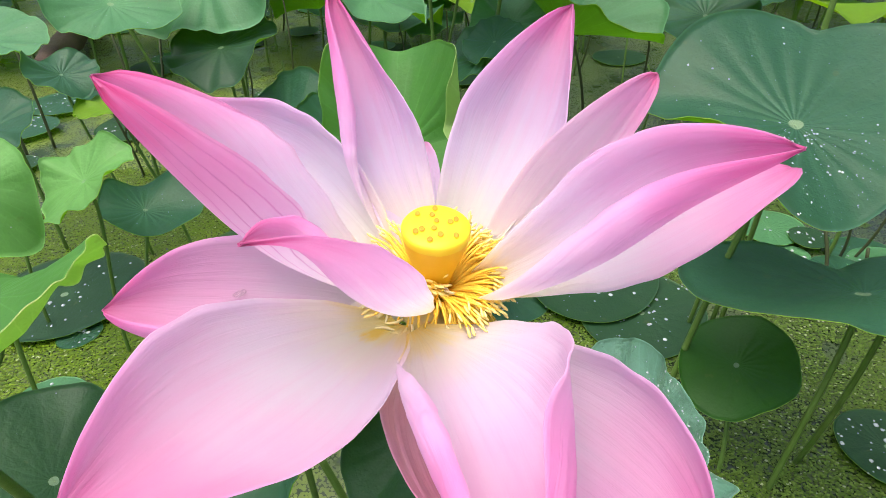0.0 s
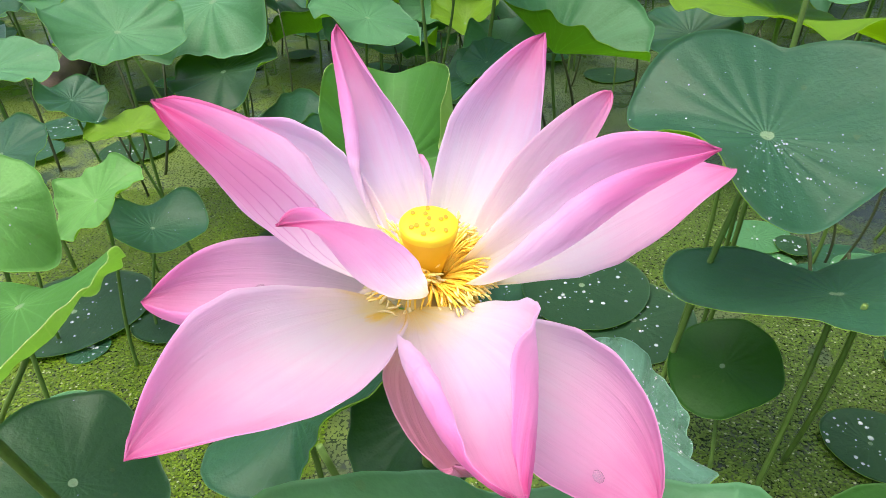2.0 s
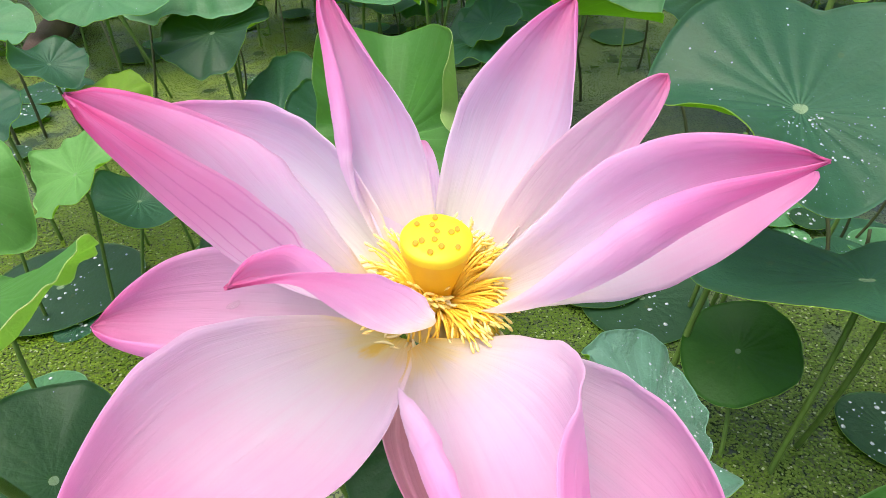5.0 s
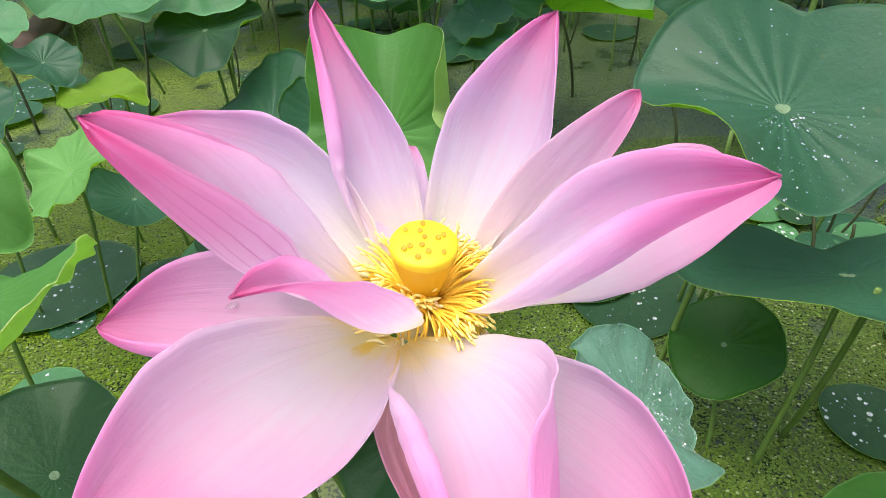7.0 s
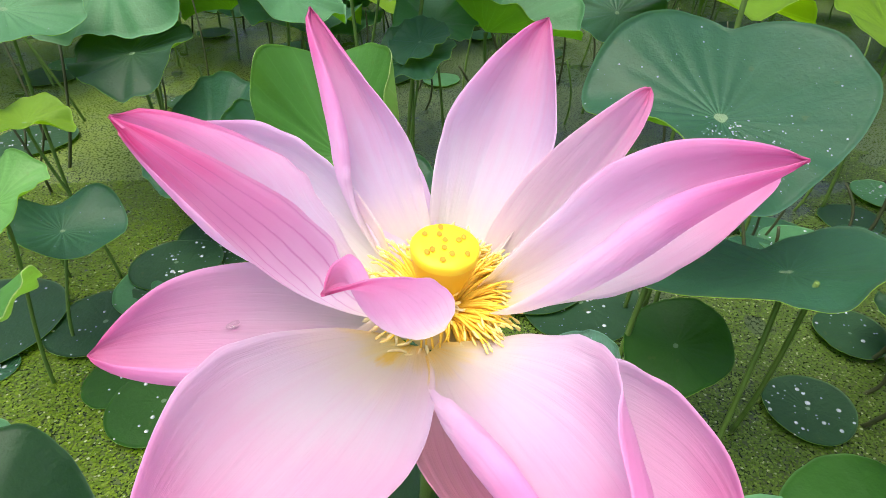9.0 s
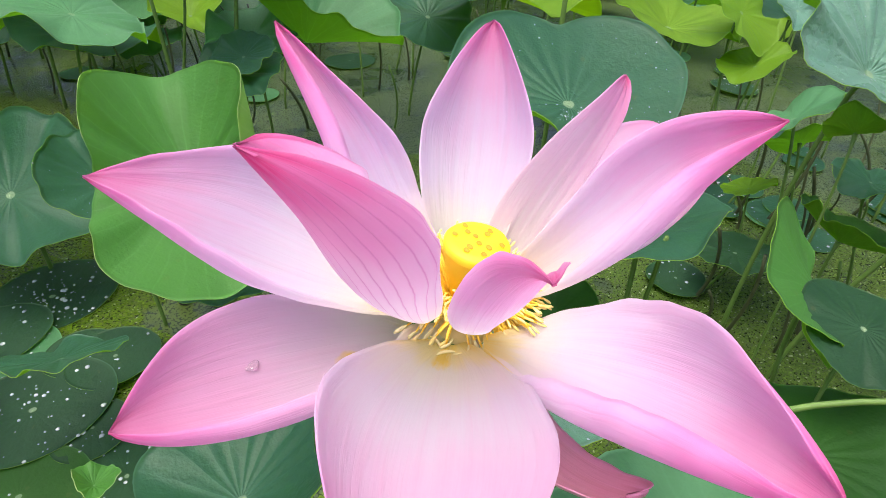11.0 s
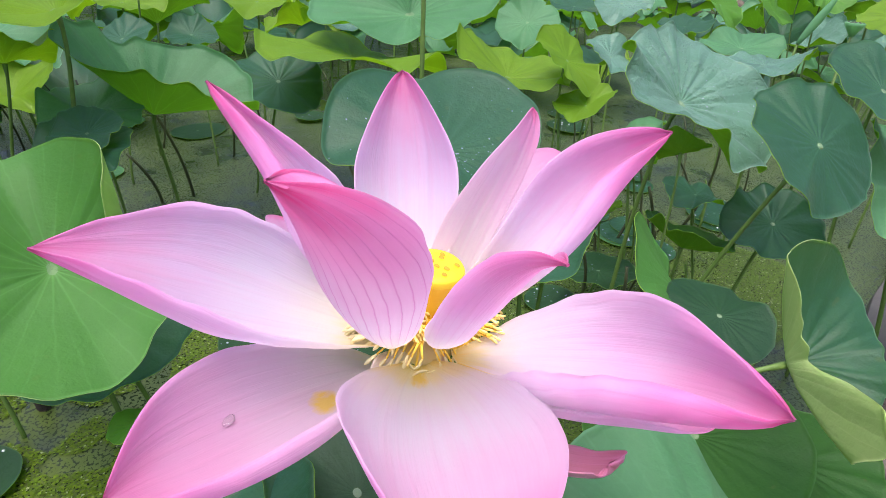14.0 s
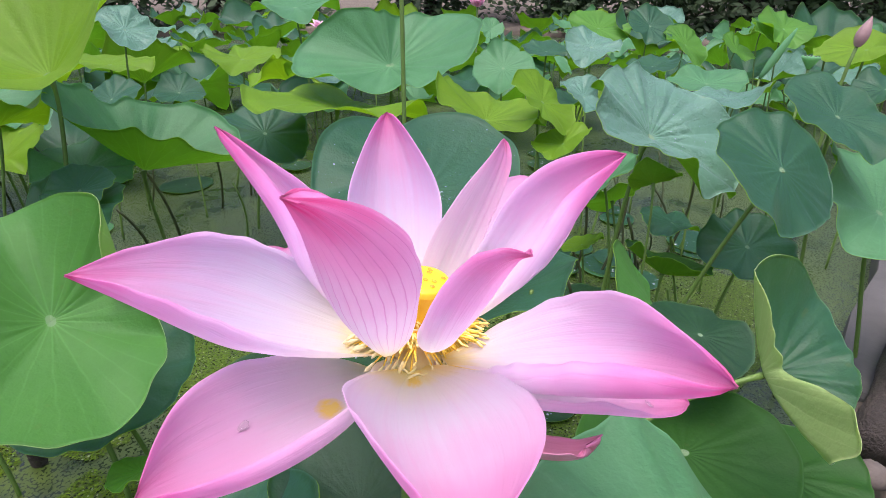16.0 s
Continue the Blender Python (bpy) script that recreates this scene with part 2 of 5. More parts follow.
LEAF_GREEN = leaf_material("leaf_top_green", (0.058, 0.190, 0.082), (0.140, 0.335, 0.170), 0.46, 0.44, (0.34, 0.66, 0.18), 0.12, 0.12)
LEAF_BRIGHT = leaf_material("leaf_top_bright", (0.072, 0.225, 0.028), (0.140, 0.330, 0.060), 0.48, 0.52, (0.52, 0.78, 0.12), 0.12, 0.03)
LEAF_FRESH = leaf_material("leaf_top_fresh", (0.110, 0.300, 0.070), (0.220, 0.470, 0.150), 0.46, 0.48, (0.46, 0.76, 0.20), 0.14, 0.05)
LEAF_YELLOW = leaf_material("leaf_top_yellow", (0.130, 0.270, 0.012), (0.225, 0.360, 0.030), 0.48, 0.55, (0.58, 0.76, 0.06), 0.12, 0.03)
# dark green of pads and low leaves, some shade worked into the colour
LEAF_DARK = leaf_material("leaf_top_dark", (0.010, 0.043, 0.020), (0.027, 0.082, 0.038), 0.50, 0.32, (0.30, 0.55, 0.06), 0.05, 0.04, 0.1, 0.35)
LEAF_UNDER = leaf_material("leaf_under", (0.148, 0.308, 0.025), (0.242, 0.415, 0.052), 0.62, 0.58, (0.56, 0.80, 0.06), 0.35, 0.03)
LEAF_UNDER_PALE = leaf_material("leaf_under_pale", (0.420, 0.590, 0.200), (0.540, 0.690, 0.300), 0.65, 0.66, (0.72, 0.88, 0.36), 0.30, 0.03)


def plain_material(name, a, b, scale, rough, bump=0.3, dist=0.001, share=0.0, metal=0.0):
    n = Nodes(name)
    tc = n.add("TexCoord")
    f = n.noise(tc.outputs["Object"], scale, 5)
    g = n.noise(tc.outputs["Object"], scale * 9, 3)
    t = n.math("MULTIPLY_ADD", f, 1.5, -0.25)
    col = n.mix(t, a, b)
    col = n.mix(n.math("MULTIPLY", g, 0.3), col, a)
    n.put(n.bsdf.inputs["Base Color"], col)
    n.put(n.bsdf.inputs["Roughness"], n.math("MULTIPLY_ADD", f, 0.2, rough - 0.1))
    nb = n.bump(n.math("ADD", f, g), bump, dist)
    if share:
        n.thin(col, share, nb)
    return n.mat


STALK = plain_material("stalk_green", (0.084, 0.160, 0.024), (0.160, 0.262, 0.058), 60, 0.55, 0.5, 0.001)
STALK_DARK = plain_material("stalk_brown", (0.034, 0.048, 0.015), (0.078, 0.09, 0.035), 60, 0.6, 0.5, 0.001)
GOLDTIP = plain_material("anther_gold", (0.95, 0.74, 0.16), (0.96, 0.82, 0.34), 300, 0.5, 0.2, 0.0004)
POD_TOP = plain_material("pod_yellow", (0.88, 0.62, 0.01), (0.92, 0.74, 0.03), 150, 0.5, 0.25, 0.0004, 0.12)
POD_SIDE = plain_material("pod_side", (0.86, 0.50, 0.01), (0.90, 0.60, 0.02), 150, 0.5, 0.25, 0.0004, 0.15)
PIT = plain_material("seed_amber", (0.48, 0.24, 0.004), (0.62, 0.35, 0.008), 300, 0.5)
FILAMENT = plain_material("filament_gold", (0.96, 0.58, 0.035), (0.97, 0.72, 0.10), 200, 0.5, 0.2, 0.0004)
ANTHER = plain_material("anther_cream", (0.94, 0.82, 0.40), (0.95, 0.90, 0.66), 300, 0.5, 0.2, 0.0004, 0.3)
SEAT = plain_material("receptacle_yellow", (0.92, 0.68, 0.24), (0.94, 0.80, 0.46), 120, 0.55, 0.2, 0.0004, 0.3)
BARK = plain_material("bark", (0.020, 0.016, 0.013), (0.075, 0.058, 0.045), 20, 0.85, 1.0, 0.01)
DRIFTWOOD = plain_material("driftwood", (0.110, 0.066, 0.050), (0.240, 0.160, 0.130), 14, 0.8, 0.8, 0.006)
CONCRETE = plain_material("concrete", (0.050, 0.048, 0.046), (0.115, 0.110, 0.105), 9, 0.85, 0.5, 0.003)
STONE = plain_material("stone", (0.07, 0.055, 0.045), (0.19, 0.155, 0.13), 14, 0.75, 0.4, 0.003)
SOIL = plain_material("soil", (0.08, 0.064, 0.048), (0.20, 0.16, 0.12), 3, 0.95, 0.8, 0.02)
HEDGE = plain_material("hedge_leaf", (0.020, 0.045, 0.014), (0.060, 0.110, 0.035), 4, 0.6, 0.3, 0.01, 0.15)
BUD = plain_material("bud_pink", (0.34, 0.20, 0.20), (0.48, 0.32, 0.31), 60, 0.5, 0.3, 0.0006, 0.1)
FARPINK = plain_material("far_petal", (0.80, 0.36, 0.55), (0.88, 0.62, 0.76), 12, 0.5, 0.3, 0.001, 0.3)


def water_material():
    n = Nodes("pond_water")
    tc = n.add("TexCoord")
    p = tc.outputs["Object"]
    cells = n.add("TexVoronoi")
    cells.inputs["Scale"].default_value = 190.0
    n.link(p, cells.inputs["Vector"])
    big = n.noise(p, 2.3, 4)
    mid = n.noise(p, 14.0, 4)
    cover = n.math("ADD", n.math("MULTIPLY", big, 0.9), n.math("MULTIPLY", mid, 0.6))
    cover = n.ramp(cover, [(0.56, 0.0), (0.76, 1.0)])
    leafy = n.math("MULTIPLY", n.math("LESS_THAN", cells.outputs["Distance"], 0.62), cover)
    green = n.mix(n.noise(p, 420.0, 2), (0.030, 0.054, 0.014), (0.072, 0.108, 0.028))
    deep = n.mix(mid, (0.012, 0.022, 0.012), (0.030, 0.046, 0.022))
    side = n.add("SeparateXYZ")
    n.link(p, side.inputs[0])
    fresh = n.ramp(n.math("MULTIPLY_ADD", big, 0.5, side.outputs[0]), [(-0.25, 1.0), (0.35, 0.0)])
    green = n.mix(fresh, green, n.mix(n.noise(p, 300.0, 2), (0.060, 0.098, 0.006), (0.135, 0.190, 0.014)))
    n.put(n.bsdf.inputs["Base Color"], n.mix(leafy, deep, green))
    n.put(n.bsdf.inputs["Roughness"], n.math("MULTIPLY_ADD", leafy, 0.40, 0.16))
    n.bump(n.math("ADD", leafy, n.math("MULTIPLY", mid, 0.2)), 0.35, 0.002)
    return n.mat


POND = water_material()
dw = Nodes("duckweed")
_isle = dw.add("NewGeometry").outputs["Random Per Island"]
_tc = dw.add("TexCoord").outputs["Object"]
_patch = dw.noise(_tc, 3.0, 3)
_sep = dw.add("SeparateXYZ")
dw.link(_tc, _sep.inputs[0])
_old = dw.ramp(dw.math("MULTIPLY_ADD", _patch, 0.5, _sep.outputs[0]), [(0.15, 0.0), (0.65, 1.0)])
_fresh = dw.mix(_isle, (0.056, 0.108, 0.004), (0.142, 0.225, 0.009))
_grey = dw.mix(_isle, (0.048, 0.092, 0.011), (0.112, 0.178, 0.030))
_bleached = dw.mix(_isle, (0.075, 0.105, 0.045), (0.240, 0.280, 0.160))
_far = dw.ramp(dw.math("MULTIPLY_ADD", _patch, 0.5, _sep.outputs[0]), [(1.00, 0.0), (1.35, 1.0)])
_tone = dw.mix(_far, dw.mix(_old, _fresh, _grey), _bleached)
# glints of wet fronds, painted as a pale colour on random ones
_tone = dw.mix(dw.math("MULTIPLY", dw.math("GREATER_THAN", _isle, 0.97), 0.4), _tone, (0.50, 0.52, 0.42))
dw.put(dw.bsdf.inputs["Base Color"], _tone)
dw.bsdf.inputs["Roughness"].default_value = 0.45
dw.bsdf.inputs["Specular IOR Level"].default_value = 0.2
DUCKWEED = dw.mat
drop = Nodes("water_drop")
drop.bsdf.inputs["Base Color"].default_value = (0.9, 0.95, 0.95, 1)
drop.bsdf.inputs["Roughness"].default_value = 0.03
drop.bsdf.inputs["IOR"].default_value = 1.33
drop.bsdf.inputs["Transmission Weight"].default_value = 0.45
DROP = drop.mat
bead = Nodes("clear_drop")
bead.bsdf.inputs["Base Color"].default_value = (0.92, 0.80, 0.90, 1)
bead.bsdf.inputs["Roughness"].default_value = 0.02
bead.bsdf.inputs["IOR"].default_value = 1.33
bead.bsdf.inputs["Transmission Weight"].default_value = 0.85
CLEAR = bead.mat


# ---- builders ----
def mesh_part(name, verts, faces, mats, parent=None, label="", uv=None, slots=None, smooth=True):
    """One mesh object, linked under a thing or a part."""
    me = bpy.data.meshes.new(name)
    me.from_pydata([tuple(v) for v in verts], [], faces)
    for m in mats if isinstance(mats, (list, tuple)) else [mats]:
        me.materials.append(m)
    if slots is not None:
        me.polygons.foreach_set("material_index", slots)
    if smooth:
        me.polygons.foreach_set("use_smooth", [True] * len(me.polygons))
    if uv is not None:
        layer = me.uv_layers.new(name="UVMap")
        idx = np.zeros(len(me.loops), dtype=np.int32)
        me.loops.foreach_get("vertex_index", idx)
        layer.data.foreach_set("uv", np.asarray(uv, dtype=np.float32)[idx].ravel())
    me.update()
    ob = new(name, me)
    if parent is not None:
        ob.parent = parent
    return tagged(ob, label)


def thing(name, label, category, group="", at=(0, 0, 0), kind=""):
    ob = new(name)
    ob.empty_display_size = 0.02
    ob.location = at
    return tagged(ob, label, category, group, kind)


def sheet(grid, thick, wrap=False):
    """A closed sheet from a grid of places: upper face, lower face and rim. Returns verts, faces and the slot of each face."""
    nu, nv = grid.shape[:2]
    du = np.gradient(grid, axis=0)
    dv = (np.roll(grid, -1, 1) - np.roll(grid, 1, 1)) if wrap else np.gradient(grid, axis=1)
    nrm = np.cross(du, dv)
    nrm /= np.linalg.norm(nrm, axis=2, keepdims=True) + 1e-12
    verts = np.concatenate([grid.reshape(-1, 3), (grid - nrm * thick).reshape(-1, 3)])
    faces, slots = [], []
    m = nu * nv
    cols = nv if wrap else nv - 1
    for i in range(nu - 1):
        for j in range(cols):
            k = (j + 1) % nv
            a, b, c, d = i * nv + j, i * nv + k, (i + 1) * nv + k, (i + 1) * nv + j
            faces += [(a, d, c, b), (m + a, m + b, m + c, m + d)]
            slots += [0, 1]
    ring = [(nu - 1) * nv + j for j in range(nv)]
    pairs = [(ring[j], ring[(j + 1) % nv]) for j in range(cols)]
    if not wrap:
        pairs += [(i * nv + nv - 1, (i + 1) * nv + nv - 1) for i in range(nu - 1)][::-1]
        pairs += [((i + 1) * nv, i * nv) for i in range(nu - 1)]
    for a, b in pairs:
        faces.append((a, b, m + b, m + a))
        slots.append(1)
    return verts, faces, slots, nrm


def tube(points, radii, sides=8, cap=True):
    """A tapered tube through the points."""
    pts = [Vector(p) for p in points]
    verts, faces = [], []
    side = Vector((1, 0, 0))
    for i, p in enumerate(pts):
        d = (pts[min(i + 1, len(pts) - 1)] - pts[max(i - 1, 0)]).normalized()
        if abs(d.dot(side)) > 0.95:
            side = Vector((0, 1, 0))
        x = (side - d * d.dot(side)).normalized()
        y = d.cross(x)
        side = x
        for k in range(sides):
            a = 2 * math.pi * k / sides
            verts.append(p + (x * math.cos(a) + y * math.sin(a)) * radii[i])
    for i in range(len(pts) - 1):
        for k in range(sides):
            a, b = i * sides + k, i * sides + (k + 1) % sides
            faces.append((a, b, b + sides, a + sides))
    if cap:
        n = len(pts)
        faces.append(tuple(range(sides))[::-1])
        faces.append(tuple((n - 1) * sides + k for k in range(sides)))
    return verts, faces


def bezier(a, b, c, d, n):
    a, b, c, d = (np.array(p, float) for p in (a, b, c, d))
    return [(1 - s) ** 3 * a + 3 * s * (1 - s) ** 2 * b + 3 * s * s * (1 - s) * c + s ** 3 * d for s in np.linspace(0, 1, n)]


# ---- the flower ----
HEART = np.array((-0.006, 0.205, 0.548))


def petal_shape(B, P1, P2, P3, r0, r1, WL, WR, a, b, cL0, cL1, cR0, cR1, eL, eR, claw=0.8, nu=44, nv=29):
    """A petal as a bent spine with a claw, a belly and a tip; each half has its own width, cup and rolled edge."""
    P = np.array([B, P1, P2, P3], float)
    u = np.linspace(0, 1, nu)
    C = np.stack([(1 - u) ** 3, 3 * u * (1 - u) ** 2, 3 * u * u * (1 - u), u ** 3], 1) @ P
    d = np.stack([-3 * (1 - u) ** 2, 3 * (1 - u) ** 2 - 6 * u * (1 - u), 6 * u * (1 - u) - 3 * u * u, 3 * u * u], 1) @ P
    T = d / np.linalg.norm(d, axis=1, keepdims=True)
    rad = P[3] - HEART
    rad[2] = 0
    rad /= np.linalg.norm(rad)
    N0 = np.array((0, 0, 0.7)) - rad
    N = N0 - T * (T @ N0)[:, None]
    N /= np.linalg.norm(N, axis=1, keepdims=True)
    S = np.cross(T, N)
    r = (r0 + r1 * u)[:, None]
    S, N = S * np.cos(r) + N * np.sin(r), N * np.cos(r) - S * np.sin(r)
    um = a / (a + b)
    f = ((u + 0.03) / 1.03) ** a * (1 - u) ** b / (um ** a * (1 - um) ** b)
    f[-1] = 0.004
    f *= claw + (1 - claw) * np.minimum(1, u / 0.11)
    half = nv // 2
    ss = np.linspace(0, 1, half * 4 + 1)
    out = np.zeros((nu, nv, 3))
    for sg, W, c0, c1, e in ((-1, WL, cL0, cL1, eL), (1, WR, cR0, cR1, eR)):
        th = (c0 * (1 - u) + c1 * u)[:, None] * ss + e * ss ** 4 * np.sin(np.pi * u)[:, None]
        dx, dn = np.cos(th), np.sin(th)
        zero = np.zeros((nu, 1))
        X = np.concatenate([zero, np.cumsum((dx[:, 1:] + dx[:, :-1]) / 2 * ss[1], 1)], 1)[:, ::4]
        Y = np.concatenate([zero, np.cumsum((dn[:, 1:] + dn[:, :-1]) / 2 * ss[1], 1)], 1)[:, ::4]
        w = (W * f)[:, None]
        pts = C[:, None] + S[:, None] * (sg * X * w)[..., None] + N[:, None] * (Y * w)[..., None]
        if sg < 0:
            out[:, half::-1] = pts
        else:
            out[:, half:] = pts
    return out, N


def petal(parent, label, mats=None, ripple=0.0012, crumple=0.0, **shape):
    g, N = petal_shape(**shape)
    nu, nv = g.shape[:2]
    seed = Vector(shape["P3"]) * 40
    u, v = np.linspace(0, 1, nu), np.linspace(-1, 1, nv)
    for i in range(nu):
        for j in range(nv):
            # long shallow pleats and a slightly uneven rim
            q = noise.noise(Vector((v[j] * 3.2, u[i] * 1.6, 0)) + seed) + 0.5 * noise.noise(Vector((v[j] * 9, u[i] * 2.2, 5)) + seed)
            edge = abs(v[j]) ** 4 * noise.noise(Vector((v[j] * 2, u[i] * 9, 9)) + seed)
            fold = max(0.0, abs(v[j]) - 0.45) * noise.noise(Vector((v[j] * 5, u[i] * 13, 14)) + seed)
            g[i, j] += N[i] * ((q * 0.7 + edge * 1.3) * ripple + fold * crumple) * min(1, 4 * u[i])
    verts, faces, slots, _ = sheet(g, 0.00045)
    slots = [1 - s for s in slots]
    uv = np.stack(np.meshgrid((v + 1) / 2, u), -1).reshape(-1, 2)
    return mesh_part("petal", verts, faces, mats or [PETAL_IN, PETAL_OUT], parent, label, np.concatenate([uv, uv]), slots)


flower = thing("lotus_flower", "open pink lotus flower with yellow seed pod, on a tall stalk", "lotus flower", at=(0, 0, 0))
petal(flower, "upright pink petal with dark veins on its back", mats=[PETAL_IN, PETAL_VEINED], B=(-0.0264, 0.2093, 0.552), P1=(-0.0792, 0.1834, 0.6104), P2=(-0.0674, 0.1878, 0.6185), P3=(-0.0934, 0.1694, 0.6604), r0=0.4354, r1=0.1608, WL=0.0507, WR=0.0304, a=0.7816, b=0.5206, cL0=1.3849, cL1=2.0717, cR0=1.347, cR1=2.8969, eL=1.2064, eR=-0.1669)
petal(flower, "wide pale pink petal with one edge rolled up", mats=[PETAL_LILAC, PETAL_OUT], crumple=0.003, B=(-0.0191, 0.2109, 0.5494), P1=(-0.086, 0.2653, 0.5666), P2=(-0.0888, 0.2498, 0.5802), P3=(-0.1354, 0.2742, 0.6098), r0=0.4503, r1=-0.3815, WL=0.0372, WR=0.0479, a=0.7513, b=0.7963, cL0=1.189, cL1=1.5351, cR0=1.2316, cR1=0.738, eL=0.7264, eR=0.9153, claw=0.6)
petal(flower, "upright petal with one edge folded over", mats=[PETAL_LILAC, PETAL_OUT], crumple=0.003, B=(-0.0031, 0.2271, 0.5496), P1=(-0.0337, 0.2821, 0.6079), P2=(-0.011, 0.251, 0.5897), P3=(-0.0507, 0.3067, 0.6518), r0=0.5082, r1=0.0445, WL=0.039, WR=0.0163, a=0.709, b=0.588, cL0=0.3957, cL1=2.5844, cR0=0.0189, cR1=2.6463, eL=2.805, eR=-0.728)
petal(flower, "tall upright pale pink petal", mats=[PETAL_LILAC, PETAL_OUT], B=(0.0003, 0.2172, 0.5443), P1=(0.0476, 0.2865, 0.5902), P2=(0.0425, 0.2743, 0.5954), P3=(0.0622, 0.3087, 0.6433), r0=0.0588, r1=0.1132, WL=0.0398, WR=0.0317, a=0.7303, b=0.6942, cL0=0.8598, cL1=1.8793, cR0=0.9791, cR1=1.7661, eL=0.2227, eR=-0.4004)
petal(flower, "narrow cream and pink petal", mats=[PETAL_PALE, PETAL_PALE], B=(0.0107, 0.2072, 0.5451), P1=(0.0396, 0.2477, 0.55), P2=(0.0597, 0.2093, 0.6241), P3=(0.0779, 0.2253, 0.6389), r0=-0.4723, r1=-0.5651, WL=0.0194, WR=0.0118, a=0.7332, b=0.7109, cL0=0.0351, cL1=1.3944, cR0=0.4363, cR1=0.658, eL=-0.1451, eR=1.8843)
petal(flower, "long pink petal cupped like a trough", B=(0.0071, 0.2097, 0.5507), P1=(0.0742, 0.179, 0.6035), P2=(0.0635, 0.199, 0.6082), P3=(0.1002, 0.1624, 0.6395), r0=-0.612, r1=-0.0037, WL=0.0284, WR=0.0423, a=0.7655, b=0.726, cL0=1.9427, cL1=1.4838, cR0=1.344, cR1=2.4031, eL=0.3854, eR=2.0881)
petal(flower, "pale pink petal under the cupped one", B=(0.0045, 0.2101, 0.5458), P1=(0.0909, 0.2524, 0.5496), P2=(0.0951, 0.2123, 0.6121), P3=(0.1365, 0.222, 0.6018), r0=-0.139, r1=0.2741, WL=0.0294, WR=0.0363, a=0.7497, b=0.6196, cL0=0.471, cL1=-0.251, cR0=0.0816, cR1=0.3348, eL=1.3771, eR=-0.3004)
petal(flower, "broad pale pink petal with a yellow pollen stain", mats=[PETAL_STAINED, PETAL_OUT], B=(-0.0192, 0.1942, 0.5466), P1=(-0.0621, 0.147, 0.5656), P2=(-0.0702, 0.1241, 0.5662), P3=(-0.0934, 0.0881, 0.5791), r0=0.0583, r1=-0.0378, WL=0.0445, WR=0.0365, a=0.7412, b=0.7613, cL0=0.7886, cL1=1.047, cR0=0.6658, cR1=1.5412, eL=-0.43, eR=0.0136)
petal(flower, "low pink petal with a water drop and pollen spot", mats=[PETAL_SPOTTED, PETAL_OUT], B=(-0.0177, 0.2033, 0.5466), P1=(-0.0514, 0.2131, 0.5163), P2=(-0.1224, 0.2007, 0.5341), P3=(-0.1454, 0.2037, 0.5478), r0=-0.0342, r1=0.1428, WL=0.0299, WR=0.0466, a=0.7676, b=0.6751, cL0=1.3842, cL1=1.5301, cR0=1.1249, cR1=1.6373, eL=1.6077, eR=-0.4534)
petal(flower, "small pink petal curled over the pod", mats=[PETAL_CURLED, PETAL_CURLED], B=(-0.0064, 0.1893, 0.5568), P1=(-0.0302, 0.1531, 0.5805), P2=(-0.0244, 0.1455, 0.6259), P3=(-0.0417, 0.1133, 0.6438), r0=-0.3785, r1=0.3144, WL=0.0184, WR=0.0224, a=0.675, b=0.8786, cL0=0.9735, cL1=0.6043, cR0=1.2577, cR1=1.7879, eL=-0.2191, eR=1.8984)
petal(flower, "large pink petal with a folded edge", ripple=0.0016, crumple=0.0045, B=(-0.0107, 0.182, 0.5552), P1=(0.0299, 0.1555, 0.5491), P2=(0.0316, 0.1032, 0.5856), P3=(0.0233, 0.0649, 0.587), r0=-0.4519, r1=-0.162, WL=0.0295, WR=0.0521, a=0.7239, b=0.6115, cL0=0.4139, cL1=2.3249, cR0=-0.1113, cR1=2.575, eL=-0.8641, eR=2.947)
petal(flower, "broad low pink petal hanging outwards", mats=[PETAL_DEEP, PETAL_OUT], B=(0.0036, 0.1913, 0.5359), P1=(0.0377, 0.1373, 0.5265), P2=(0.0529, 0.1348, 0.5346), P3=(0.0778, 0.0979, 0.5297), r0=-0.0623, r1=-0.1863, WL=0.0452, WR=0.0459, a=0.7127, b=0.7016, cL0=1.0224, cL1=1.2657, cR0=1.3530, cR1=1.0646, eL=0.8838, eR=-0.0154)
petal(flower, "faded brown-pink petal hanging under the others", mats=[PETAL_FADED, PETAL_FADED], B=(-0.0055, 0.1933, 0.5475), P1=(-0.0357, 0.1577, 0.517), P2=(0.015, 0.1013, 0.527), P3=(0.0045, 0.1107, 0.54), r0=0.1052, r1=0.1223, WL=0.0259, WR=0.0131, a=0.7475, b=0.6585, cL0=0.6247, cL1=0.5257, cR0=0.5545, cR1=0.7051, eL=0.1048, eR=0.0568)
petal(flower, "short lilac petal behind the others", mats=[PETAL_LILAC, PETAL_OUT], B=(-0.0056, 0.217, 0.548), P1=(-0.0049, 0.2485, 0.5718), P2=(-0.0125, 0.2834, 0.5841), P3=(-0.0123, 0.321, 0.5676), r0=-0.0041, r1=-0.0024, WL=0.030, WR=0.0075, a=0.7502, b=0.6485, cL0=0.5003, cL1=0.5051, cR0=0.5014, cR1=0.5041, eL=0.3, eR=0.0)


